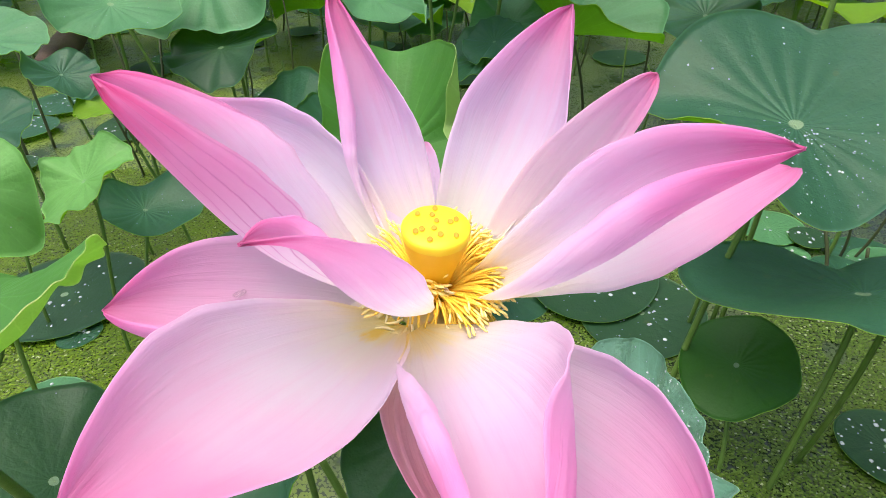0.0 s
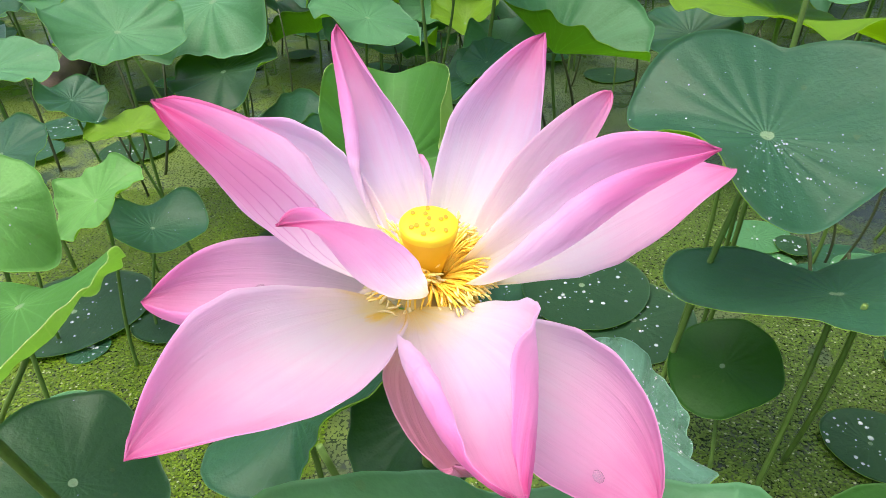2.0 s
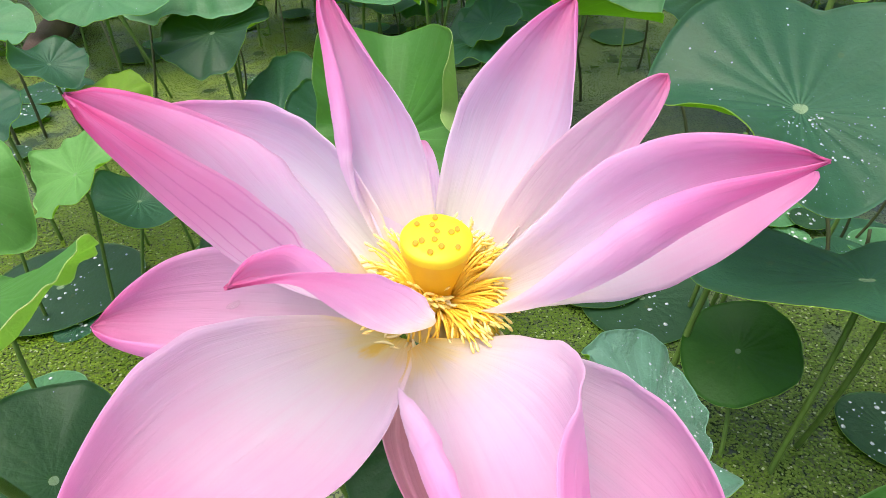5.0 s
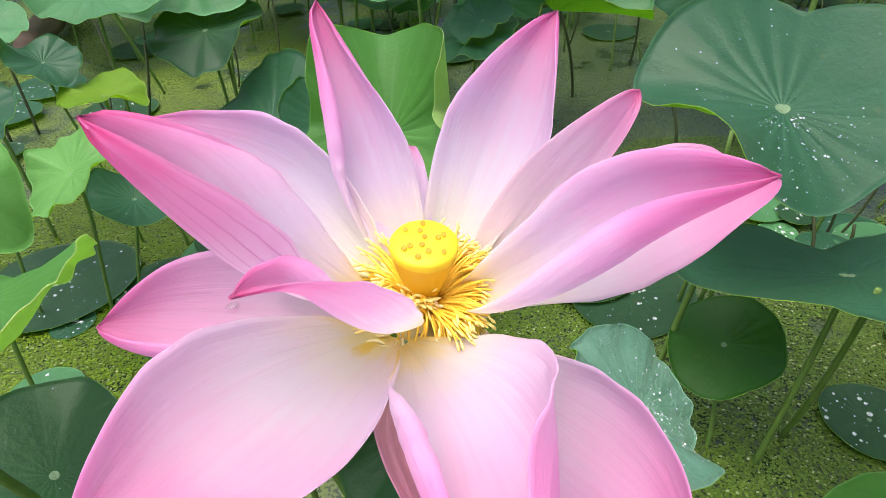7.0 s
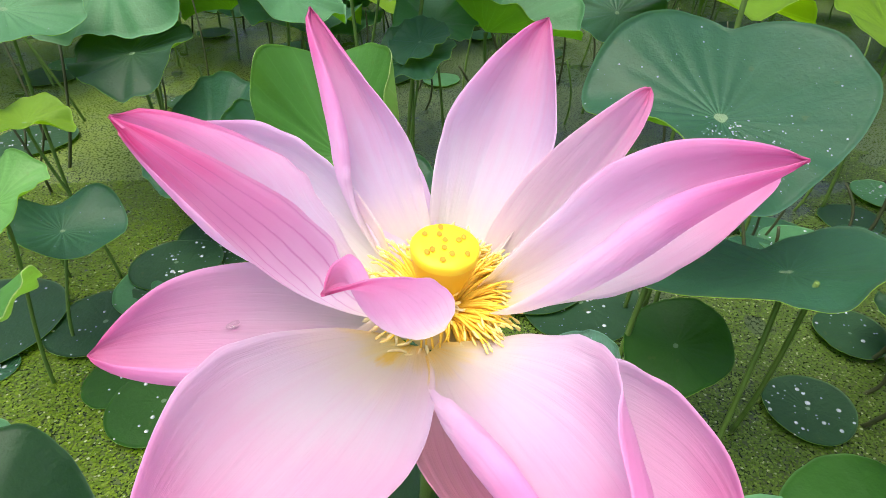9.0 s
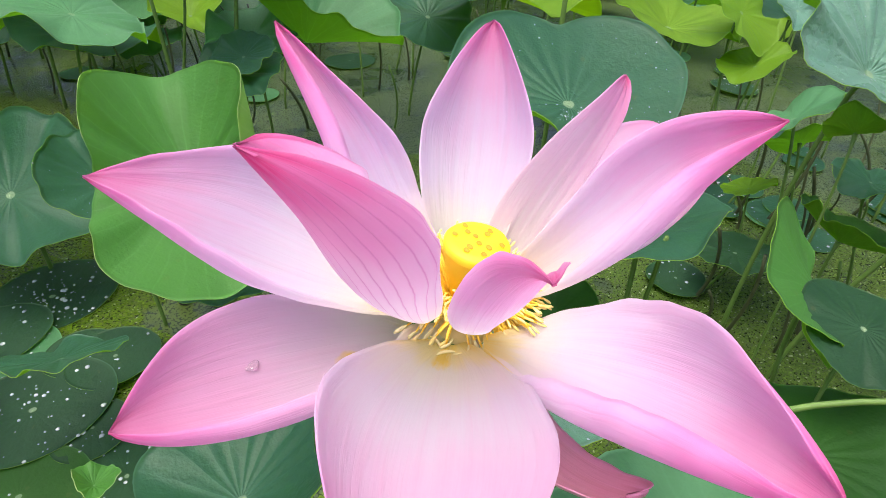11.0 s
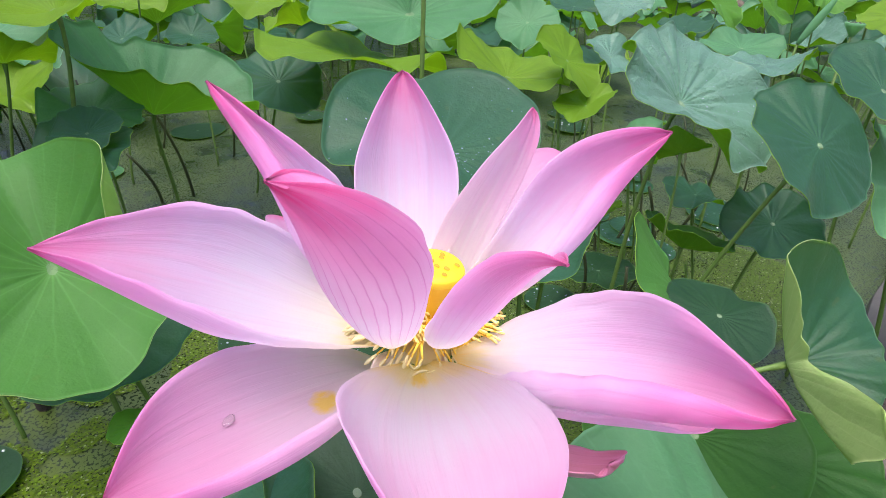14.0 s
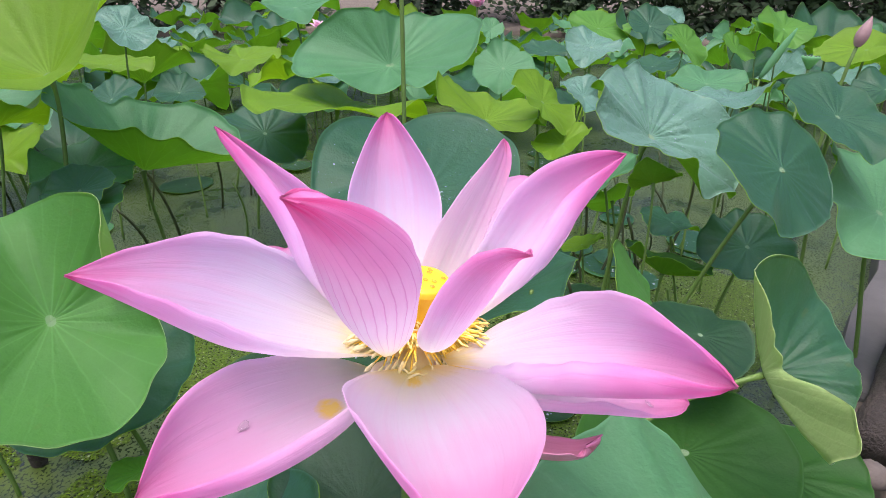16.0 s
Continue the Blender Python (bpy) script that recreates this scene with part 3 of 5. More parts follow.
def pod(parent):
    """The cone with a flat top; pits with seeds sit in the top."""
    top, low = Vector((-0.0030, 0.2045, 0.5880)), Vector((-0.0050, 0.2085, 0.5530))
    ax = (top - low).normalized()
    x = (Vector((1, 0, 0)) - ax * ax.x).normalized()
    y = ax.cross(x)
    prof = [(0.0, 0.0060), (0.15, 0.0066), (0.35, 0.0084), (0.58, 0.0108), (0.76, 0.0126), (0.90, 0.0136), (0.97, 0.0136), (1.0, 0.0129), (1.012, 0.009), (1.015, 0.004)]
    verts, faces, n = [], [], 40
    for k, (h, r) in enumerate(prof):
        for i in range(n):
            a = 2 * math.pi * i / n
            rr = r * (1 + 0.025 * noise.noise(Vector((math.cos(a) * 2, math.sin(a) * 2, h * 2))))
            verts.append(low + ax * ((top - low).length * h) + (x * math.cos(a) + y * math.sin(a)) * rr)
    for k in range(len(prof) - 1):
        for i in range(n):
            j = (i + 1) % n
            faces.append((k * n + i, k * n + j, (k + 1) * n + j, (k + 1) * n + i))
    faces.append(tuple((len(prof) - 1) * n + i for i in range(n)))
    slots = [1 if k < 5 else 0 for k in range(len(prof) - 1) for i in range(n)] + [0]
    body = mesh_part("seed_pod", verts, faces, [POD_TOP, POD_SIDE], parent, "bright yellow conical seed pod with a flat top", slots=slots)
    face = low + ax * ((top - low).length * 1.012)
    spots = [(0.0022, 80), (0.0024, 250)] + [(0.0058, 90 * i + 20) for i in range(4)] + [(0.0092, 60 * i + 25) for i in range(6)]
    for r, deg in spots:
        deg += random.uniform(-10, 10)
        r *= random.uniform(0.90, 1.08)
        wide, long = random.uniform(0.0010, 0.0013), random.uniform(0.0014, 0.0018)
        c = face + (x * math.cos(radians(deg)) + y * math.sin(radians(deg))) * r
        vs, fs, m = [], [], 10
        # a raised oval collar round a sunken seed
        for h, q in ((-0.0004, 1.0), (0.0005, 0.96), (0.0008, 0.80), (0.0004, 0.66), (0.0006, 0.30)):
            for i in range(m):
                a = 2 * math.pi * i / m
                vs.append(c + ax * h + (x * math.cos(a) * wide + y * math.sin(a) * long) * q)
        for k in range(4):
            for i in range(m):
                j = (i + 1) % m
                fs.append((k * m + i, k * m + j, (k + 1) * m + j, (k + 1) * m + i))
        fs.append(tuple(4 * m + i for i in range(m)))
        mesh_part("seed", vs, fs, [POD_TOP, PIT], body, slots=[0] * m + [1] * (3 * m + 1))


pod(flower)
# the cream seat from which petals and stamens grow
vs, fs = tube([(-0.006, 0.2055, 0.5370), (-0.006, 0.2055, 0.5415), (-0.006, 0.205, 0.5450), (-0.006, 0.205, 0.5470), (-0.006, 0.205, 0.5500), (-0.0055, 0.2045, 0.5540)], [0.006, 0.0105, 0.0130, 0.0120, 0.0085, 0.0075], 28)
mesh_part("receptacle", vs, fs, SEAT, flower, "cream receptacle under the pod")


def stamens(parent, count=700):
    """Gold filaments in a dense brush round the pod, each with a cream tip: they stand up behind it and hang over in front."""
    rng = random.Random(7)
    for n in range(count):
        deg = rng.uniform(-100, 75) if n < count * 0.62 else rng.uniform(75, 260)
        if 222 < deg % 360 < 290 and rng.random() < 0.55:
            deg = rng.uniform(-55, 70)
        a, deg = radians(deg), deg % 360
        out = Vector((math.cos(a), math.sin(a), 0))
        tang = Vector((-out.y, out.x, 0))
        back = math.sin(a)
        shut = 228 < deg < 288 or 162 < deg < 222
        lay = rng.random() ** 0.8
        high, low = 0.0125 + 0.0065 * back, 0.0005 + 0.0065 * back
        rise = high + (low - high) * lay + rng.uniform(-0.0015, 0.0015)
        reach = rng.uniform(0.0145, 0.0250) - 0.004 * max(0.0, back) * (1 - lay)
        hang = 0.0
        if (222 <= deg <= 228 or 288 <= deg <= 342) and lay > 0.35:
            # the lowest ones in front have dropped
            hang = rng.uniform(0.5, 1.0)
            rise = -0.003 - 0.0175 * hang * rng.uniform(0.5, 1.1)
            reach = rng.uniform(0.012, 0.021)
        if 120 < deg < 162 and lay > 0.4:
            hang, rise, reach = 0.5, rng.uniform(0.001, 0.008), rng.uniform(0.017, 0.025)
        if shut:
            # petals stand close here and hold the filaments up
            reach, rise = rng.uniform(0.001, 0.004), rng.uniform(0.006, 0.013)
            if deg < 222:
                reach, rise = rng.uniform(0.006, 0.011), rng.uniform(0.006, 0.014)
            if rng.random() < 0.15:
                reach, rise, hang = rng.uniform(0.012, 0.020), rng.uniform(-0.004, 0.003), 0.6
        base = Vector((-0.0050, 0.2070, 0.5515 + 0.005 * (1 - lay))) + out * rng.uniform(0.0066, 0.0088)
        end = base + out * reach + Vector((0, 0, rise)) + tang * rng.uniform(-0.0045, 0.0045)
        arch = rng.uniform(0.001, 0.004) + 0.004 * hang
        mid = base + out * reach * rng.uniform(0.45, 0.65) + Vector((0, 0, max(rise, 0.0) * 0.7 + arch)) + tang * rng.uniform(-0.002, 0.002)
        pts = bezier(base, base * 0.4 + mid * 0.6, mid, end, 7)
        vs, fs = tube(pts, [0.0008, 0.0008, 0.00076, 0.0007, 0.00062, 0.00054, 0.0004], 5)
        fil = mesh_part("stamen", vs, fs, FILAMENT, parent)
        d = (Vector(pts[-1]) - Vector(pts[-2])).normalized()
        d = (d + Vector((rng.uniform(-0.4, 0.4), rng.uniform(-0.4, 0.4), rng.uniform(-0.8, 0.2)))).normalized()
        tip = Vector(pts[-1])
        size = 1.45 if hang > 0.3 else 0.9
        vs, fs = tube([tip, tip + d * 0.0012 * size, tip + d * 0.0036 * size, tip + d * 0.0048 * size], [0.0003, 0.00055 * size, 0.0007 * size, 0.00025], 6)
        pale = hang > 0.3 or (lay > 0.75 and rng.random() < 0.4)
        mesh_part("anther", vs, fs, ANTHER if pale else GOLDTIP, fil)


stamens(flower)
vs, fs = tube(bezier((-0.006, 0.209, 0.545), (-0.006, 0.212, 0.35), (-0.03, 0.23, 0.15), (-0.05, 0.25, WATER - 0.03), 14), [0.0065] + [0.005] * 13, 10)
mesh_part("stalk", vs, fs, STALK, flower, "green prickly flower stalk")


# ---- leaves ----
def leaf_shape(c, R, n, k, a2, a3, a4, e1, e2, e3, nr=14, na=96, seed=0.0, crimp=0.028, pleat=0.014, fold=None, notch=None):
    """A round blade, dished by k, waved by a2 to a4, with an uneven outline by e1 to e3."""
    r = np.linspace(0, 1, nr)[:, None] ** 0.85
    r[0] = 0.002
    a = np.linspace(0, 2 * np.pi, na, endpoint=False)[None]
    wave = lambda q, m: q[0] * np.cos(m * a) + q[1] * np.sin(m * a)
    rr = R * (1 + wave(e1, 1) + wave(e2, 2) + wave(e3, 3))
    h = R * (k[0] * r + k[1] * r * r + r * r * (wave(a2, 2) + wave(a3, 3)) + r ** 3 * wave(a4, 4))
    ph = seed * 7.3
    # the rim ruffles more in some places than in others
    much = 1.0 + 0.7 * np.sin(2 * a + 1.7 * ph) + 0.4 * np.sin(3 * a + 0.6 * ph)
    h = h + R * crimp * r ** 2.4 * much * (1.3 * np.sin(5 * a + ph) + np.sin(8 * a + 2.1 * ph) + 0.6 * np.sin(13 * a + 3.7 * ph) + 0.25 * np.sin(21 * a + 0.4 * ph))
    # the blade hangs in soft folds between the stronger veins
    h = h + R * 0.9 * crimp * r ** 1.5 * np.sin(3 * a + 1.1 * ph) ** 2 * np.sin(9 * a + 0.7 * ph)
    # shallow ridges between the main veins, and slack in the blade
    h = h + R * pleat * np.abs(np.sin(11 * a + ph)) ** 0.7 * r * (1.15 - r) * 3
    h = h + R * 0.9 * crimp * r * r * np.sin(4 * a + 1.3 * ph + 4 * r) * np.sin(3.2 * r + ph)
    rr = rr * (1 + 0.4 * crimp * (np.sin(9 * a + 1.9 * ph) + 0.7 * np.sin(14 * a + 0.8 * ph) + 0.5 * np.sin(23 * a + 2.9 * ph)))
    nn = np.array((n[0], n[1], 1.0))
    nn /= np.linalg.norm(nn)
    x = np.array((1.0, 0, 0)) - nn * nn[0]
    x /= np.linalg.norm(x)
    y = np.cross(nn, x)
    if notch:
        # the dip in the rim where the two lobes meet
        off = (a - notch[0] + np.pi) % (2 * np.pi) - np.pi
        rr = rr * (1 - notch[2] * np.exp(-np.abs(off / notch[1]) ** 1.4))
    if fold:
        # one side of the blade reaches further out and is turned up along a crease
        turn, width, longer, crease, bend = fold
        off = (a - turn + np.pi) % (2 * np.pi) - np.pi
        rr = rr * (1 + longer * np.exp(-(off / width) ** 2))
    L = r * rr
    X, Y = L * np.cos(a), L * np.sin(a)
    if fold:
        s = np.maximum(0, X * math.cos(turn) + Y * math.sin(turn) - crease * R)
        soft = 0.06 * R
        q = bend * np.minimum(1, s / soft)
        arc = np.where(s < soft, s, soft)
        rest = s - arc
        inward = arc * np.sinc(q / 2 / np.pi) * np.cos(q / 2) + rest * math.cos(bend)
        X, Y = X + (inward - s) * math.cos(turn), Y + (inward - s) * math.sin(turn)
        h = h + arc * np.sinc(q / 2 / np.pi) * np.sin(q / 2) + rest * math.sin(bend)
    grid = np.array(c) + x * X[..., None] + y * Y[..., None] + nn * h[..., None]
    uv = np.stack([0.5 + 0.5 * r * np.cos(a), 0.5 + 0.5 * r * np.sin(a)], -1).reshape(-1, 2)
    return grid, uv, nn


LEAF_KINDS = {
    "teal": ([LEAF_TEAL, LEAF_UNDER], "blue-green waxy lotus leaf with fine veins"),
    "silver": ([LEAF_SILVER, LEAF_UNDER], "silvery blue-green waxy lotus leaf, sky sheen painted in, with a ruffled rim"),
    "green": ([LEAF_GREEN, LEAF_UNDER], "fresh green lotus leaf with a wavy rim"),
    "bright": ([LEAF_BRIGHT, LEAF_UNDER], "yellow-green young lotus leaf, lit through"),
    "yellow": ([LEAF_YELLOW, LEAF_UNDER], "thin yellow-green young lotus leaf, lit through"),
    "olive": ([LEAF_OLIVE, LEAF_UNDER], "deep olive green lotus leaf, shade painted into its colour"),
    "dark": ([LEAF_DARK, LEAF_UNDER], "dark green lotus leaf, some shade painted into its colour"),
    "fresh": ([LEAF_FRESH, LEAF_UNDER], "light fresh green lotus leaf with a lobed rim"),
    "mid": ([LEAF_VEINED, LEAF_UNDER], "mid green lotus leaf hanging among the stalks"),
    "rolled": ([LEAF_TEAL, LEAF_UNDER_PALE], "lotus leaf folded in half, blue-green within and pale outside"),
    "pale": ([LEAF_VEINED, LEAF_UNDER_PALE], "folded lotus leaf showing its pale underside"),
}


def leaf(kind, c, R, n=(0, 0), k=(0.1, 0.05), a2=(0, 0), a3=(0, 0), a4=(0, 0), e1=(0, 0), e2=(0, 0), e3=(0, 0), foot=None, drops=0, extra="", stalk=True, crimp=0.034, thick=0.0009, fine=True, fold=None, pleat=0.014, notch=None, way=None, name="lotus_leaf"):
    mats, label = LEAF_KINDS[kind]
    ob = thing(name, label + (", " + extra if extra else ""), "lotus leaf", "floating leaves" if name == "floating_leaf" else "lotus leaves")
    seed = c[0] * 3.1 + c[1] * 5.7
    nr, na = (30, 120) if fold else (14, 96) if fine else (8, 48)
    g, uv, nn = leaf_shape(c, R, n, k, a2, a3, a4, e1, e2, e3, nr, na, seed, crimp, pleat, fold, notch)
    verts, faces, slots, nrm = sheet(g, thick, wrap=True)
    mesh_part("blade", verts, faces, mats, ob, uv=np.concatenate([uv, uv]), slots=slots)
    if stalk:
        rng = random.Random(int(seed * 1000))
        if foot is None:
            foot = (c[0] + rng.uniform(-0.06, 0.06), c[1] + rng.uniform(-0.06, 0.06))
        top = np.array(c) - nn * (thick + 0.0005)
        low = np.array((foot[0], foot[1], WATER - 0.02))
        s = 0.0042 * (R / 0.15) ** 0.5
        bends = way or (top - nn * 0.10 * max(0.3, top[2] - WATER) - np.array((0, 0, 0.03)), low + np.array((0, 0, (top[2] - WATER) * 0.4)))
        pts = bezier(top, *bends, low, 12)
        vs, fs = tube(pts, [s * 1.5] + [s * (0.9 + 0.02 * i) for i in range(11)], 8)
        mesh_part("stalk", vs, fs, STALK, ob)
    if drops:
        rng = random.Random(int(abs(seed) * 777) + 5)
        V, F = [], []
        low_side = math.atan2(n[1], n[0]) if abs(n[0]) + abs(n[1]) > 0.05 else 0.0
        for _ in range(drops):
            # beads gather towards the low side
            i = rng.randrange(1, nr - 1)
            at = rng.gauss(low_side, 0.8) if rng.random() < 0.7 and name == "lotus_leaf" else rng.uniform(0, 2 * math.pi)
            j = int(at / (2 * math.pi) * na) % na
            w = rng.random()
            p = g[i, j] * w + g[i, (j + 1) % na] * (1 - w)
            p = p + (g[i + 1, j] - g[i, j]) * rng.random()
            dome(V, F, Vector(p), Vector(nrm[i, j]), rng.choice((0.0007, 0.0009, 0.0012, 0.0016, 0.0026)) * rng.uniform(0.8, 1.4) * (1.3 if name == "floating_leaf" else 0.42))
        tagged(mesh_part("dew", V, F, DROP, ob, "clear water beads"), kind="stuff")
    return ob


def dome(V, F, p, n, r, flat=0.75):
    """Adds a bead of water to a mesh in the making."""
    x = n.orthogonal().normalized()
    y = n.cross(x)
    k = len(V)
    m = 8
    for h, q in ((-0.15, 0.9), (0.25, 1.0), (0.62, 0.75)):
        for i in range(m):
            a = 2 * math.pi * i / m
            V.append(p + n * (h * r * flat) + (x * math.cos(a) + y * math.sin(a)) * (q * r))
    V.append(p + n * (0.85 * r * flat))
    for s in range(2):
        for i in range(m):
            j = (i + 1) % m
            F.append((k + s * m + i, k + s * m + j, k + (s + 1) * m + j, k + (s + 1) * m + i))
    for i in range(m):
        F.append((k + 2 * m + i, k + 2 * m + (i + 1) % m, k + 3 * m))


leaf("teal", (0.3811, 0.6157, 0.4416), 0.1581, n=(-0.01959, -0.3739), k=(0.04841, 0.07326), a2=(0.06259, 0.1175), a3=(0.05702, -0.1038), a4=(-0.02645, 0.07894), e1=(0.07883, 0.1777), e2=(0.01885, 0.06661), e3=(0.0298, 0.04581), notch=(1.13, 0.20, 0.15), drops=260, extra='beaded with water', crimp=0.008)
leaf("pale", (-0.06947, 0.8722, 0.2953), 0.1491, n=(-0.03025, -0.7371), k=(0.2945, 0.1786), a2=(-0.006419, 0.0531), a3=(-0.0112, 0.1647), a4=(-0.1764, -0.03635), e1=(-0.0804, -0.0912), e2=(-0.2523, 0.01612), e3=(0.03692, -0.01983), fold=(0.0863, 0.3695, 0.2978, 0.6262, 2.55))
leaf("green", (-0.5679, 1.593, 0.4212), 0.2167, n=(-0.3142, -0.3243), k=(0.0161, -0.0993), a2=(0.1624, -0.0514), a3=(0.0088, -0.0691), a4=(0.0969, -0.1143), e1=(-0.0262, 0.0536), e2=(0.097, -0.0288), e3=(-0.0545, -0.03), drops=8, foot=(-0.60, 1.75))
leaf("green", (-0.7203, 1.3709, 0.4043), 0.1389, n=(0.2651, -0.3308), k=(0.1015, 0.0507), a2=(0.0607, 0.0574), a3=(-0.0589, -0.0277), a4=(-0.049, 0.0563), e1=(-0.0033, 0.0372), e2=(0.0374, -0.0038), e3=(0.0005, -0.0023), drops=20)
leaf("teal", (-0.7034, 1.0896, 0.3473), 0.0641, n=(0.4683, -0.1567), k=(0.107, 0.0593), a2=(-0.0358, 0.1661), a3=(-0.0481, -0.0185), a4=(0.1187, 0.1302), e1=(0.0087, -0.0054), e2=(-0.0546, -0.0189), e3=(-0.0101, 0.0015))
leaf("yellow", (-0.6001, 1.0587, 0.2934), 0.0771, n=(0.0719, 0.0306), k=(0.2319, -0.1089), a2=(-0.1554, -0.0494), a3=(-0.108, -0.0516), a4=(0.0029, -0.0334), e1=(-0.0019, -0.011), e2=(-0.012, -0.0371), e3=(0.0122, -0.0125))
leaf("fresh", (-0.5258, 0.776, 0.2972), 0.0803, n=(-0.3955, -0.3619), k=(0.091, 0.0072), a2=(-0.0393, -0.1125), a3=(0.0022, -0.0015), a4=(-0.0061, -0.0865), e1=(-0.0059, 0.0073), e2=(-0.0237, -0.0123), e3=(-0.0052, -0.0049))
leaf("teal", (-0.5404, 0.9246, 0.1556), 0.0849, n=(0.2657, -0.0906), k=(0.117, 0.1384), a2=(-0.0076, 0.0758), a3=(-0.1107, 0.0371), a4=(0.0216, -0.1269), e1=(0.1341, -0.0002), e2=(-0.015, 0.0294), e3=(-0.0068, 0.0293), drops=25, crimp=0.006)
leaf("fresh", (-0.5474, 0.602, 0.3906), 0.0870, n=(0.4384, -0.4727), k=(-0.1016, 0.06034), a2=(-0.1843, 0.1317), a3=(-0.119, 0.1646), a4=(0.07763, 0.1116), e1=(-0.1093, -0.154), e2=(0.04574, -0.07006), e3=(-0.05322, -0.01095), drops=6, crimp=0.02)
leaf("pale", (-0.3682, 0.3821, 0.407), 0.0842, n=(-0.2054, 0.01582), k=(0.01697, -0.1497), a2=(0.3306, 0.09883), a3=(0.1266, 0.02888), a4=(-0.07281, -0.02457), e1=(0.02933, -0.03628), e2=(-0.04197, 0.005961), e3=(-0.04639, 0.02604), fold=(-0.9301, 1.384, 0.1769, 0.7824, 1.139), foot=(-0.66, 0.52))
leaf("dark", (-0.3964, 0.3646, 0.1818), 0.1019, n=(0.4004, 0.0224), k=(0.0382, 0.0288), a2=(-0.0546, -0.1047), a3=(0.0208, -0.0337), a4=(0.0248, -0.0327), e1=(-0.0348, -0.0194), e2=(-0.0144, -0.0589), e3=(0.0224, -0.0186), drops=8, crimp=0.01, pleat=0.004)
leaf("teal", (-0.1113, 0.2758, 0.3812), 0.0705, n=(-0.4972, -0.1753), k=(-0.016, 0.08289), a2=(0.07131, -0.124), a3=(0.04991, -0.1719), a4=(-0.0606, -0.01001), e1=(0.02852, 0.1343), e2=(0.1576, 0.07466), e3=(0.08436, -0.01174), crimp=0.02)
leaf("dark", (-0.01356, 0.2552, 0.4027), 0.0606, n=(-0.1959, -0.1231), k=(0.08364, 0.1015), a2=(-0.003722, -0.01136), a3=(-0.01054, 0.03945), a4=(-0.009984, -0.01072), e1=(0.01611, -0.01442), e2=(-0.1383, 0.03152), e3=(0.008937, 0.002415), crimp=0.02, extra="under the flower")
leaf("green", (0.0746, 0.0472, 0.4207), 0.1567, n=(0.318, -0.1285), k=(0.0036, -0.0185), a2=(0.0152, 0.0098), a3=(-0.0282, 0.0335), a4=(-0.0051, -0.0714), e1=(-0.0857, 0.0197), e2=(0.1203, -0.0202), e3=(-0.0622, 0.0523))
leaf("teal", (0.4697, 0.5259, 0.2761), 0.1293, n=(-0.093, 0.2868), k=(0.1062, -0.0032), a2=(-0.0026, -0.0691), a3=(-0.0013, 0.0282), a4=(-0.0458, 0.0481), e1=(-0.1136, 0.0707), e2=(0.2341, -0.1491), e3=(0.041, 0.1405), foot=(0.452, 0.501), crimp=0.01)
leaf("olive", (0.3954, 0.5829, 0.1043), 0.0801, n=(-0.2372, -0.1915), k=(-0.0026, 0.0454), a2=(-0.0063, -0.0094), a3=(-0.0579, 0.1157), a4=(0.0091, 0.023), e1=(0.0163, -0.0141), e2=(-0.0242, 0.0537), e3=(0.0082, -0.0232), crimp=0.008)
leaf("silver", (0.1879, 0.3669, 0.259), 0.0836, n=(0.6011, -0.0504), k=(0.0337, 0.0709), a2=(-0.1563, -0.0425), a3=(-0.0501, -0.0096), a4=(-0.0161, 0.0369), e1=(-0.0401, -0.0048), e2=(-0.0477, 0.0442), e3=(0.0145, 0.048), drops=220, extra="beaded with water")
leaf("green", (-0.2172, 1.9174, 0.2986), 0.179, n=(0.3117, -0.1307), k=(0.0518, -0.0333), a2=(-0.0453, -0.0038), a3=(0.0124, -0.0472), a4=(-0.0499, -0.0348), e1=(-0.0019, 0.0054), e2=(0.001, -0.0114), e3=(-0.0045, -0.0024), drops=10)
leaf("green", (-0.024, 2.3885, 0.233184), 0.121744, n=(0.0192, -0.4086), k=(0.0857, 0.0251), a2=(0.0368, -0.0102), a3=(-0.0091, -0.0151), a4=(-0.0047, 0.0022), e1=(0.003, -0.0011), e2=(-0.0066, 0), e3=(0.0023, 0.0028))
leaf("green", (0.3241, 1.651, 0.2496), 0.1984, n=(0.2965, -0.2294), k=(0.6336, 0.1033), a2=(0.006892, 0.02813), a3=(0.02614, 0.09201), a4=(0.01079, -0.00636), e1=(-0.01398, -0.0768), e2=(0.1049, -0.143), e3=(-0.06049, 0.01392), foot=(0.348, 1.644))
leaf("teal", (0.1173, 1.4198, 0.2982), 0.0766, n=(-0.3432, -0.2932), k=(0.0915, 0.0278), a2=(-0.0741, -0.0641), a3=(-0.0437, -0.0034), a4=(0.0131, 0.0136), e1=(-0.0001, 0.0013), e2=(-0.0282, 0.0062), e3=(0.0044, -0.0051))
leaf("teal", (0.740908, 1.76358, 0.259436), 0.142564, n=(-0.0808, -0.5588), k=(-0.0025, 0.0452), a2=(0.0562, 0.0717), a3=(0.0347, -0.0105), a4=(0.0211, -0.0171), e1=(-0.0032, 0.0011), e2=(-0.0126, 0.0144), e3=(-0.0022, 0.0119))
leaf("green", (1.133, 1.601, 0.452), 0.2420, n=(-0.4554, -0.408), k=(0.3636, 0.0535), a2=(-0.03805, -0.06326), a3=(-0.0833, -0.0983), a4=(0.05424, 0.01404), e1=(-0.04779, -0.1119), e2=(0.1529, -0.2005), e3=(-0.02555, 0.03357), notch=(0.95, 0.22, 0.16), crimp=0.03, pleat=0.028)
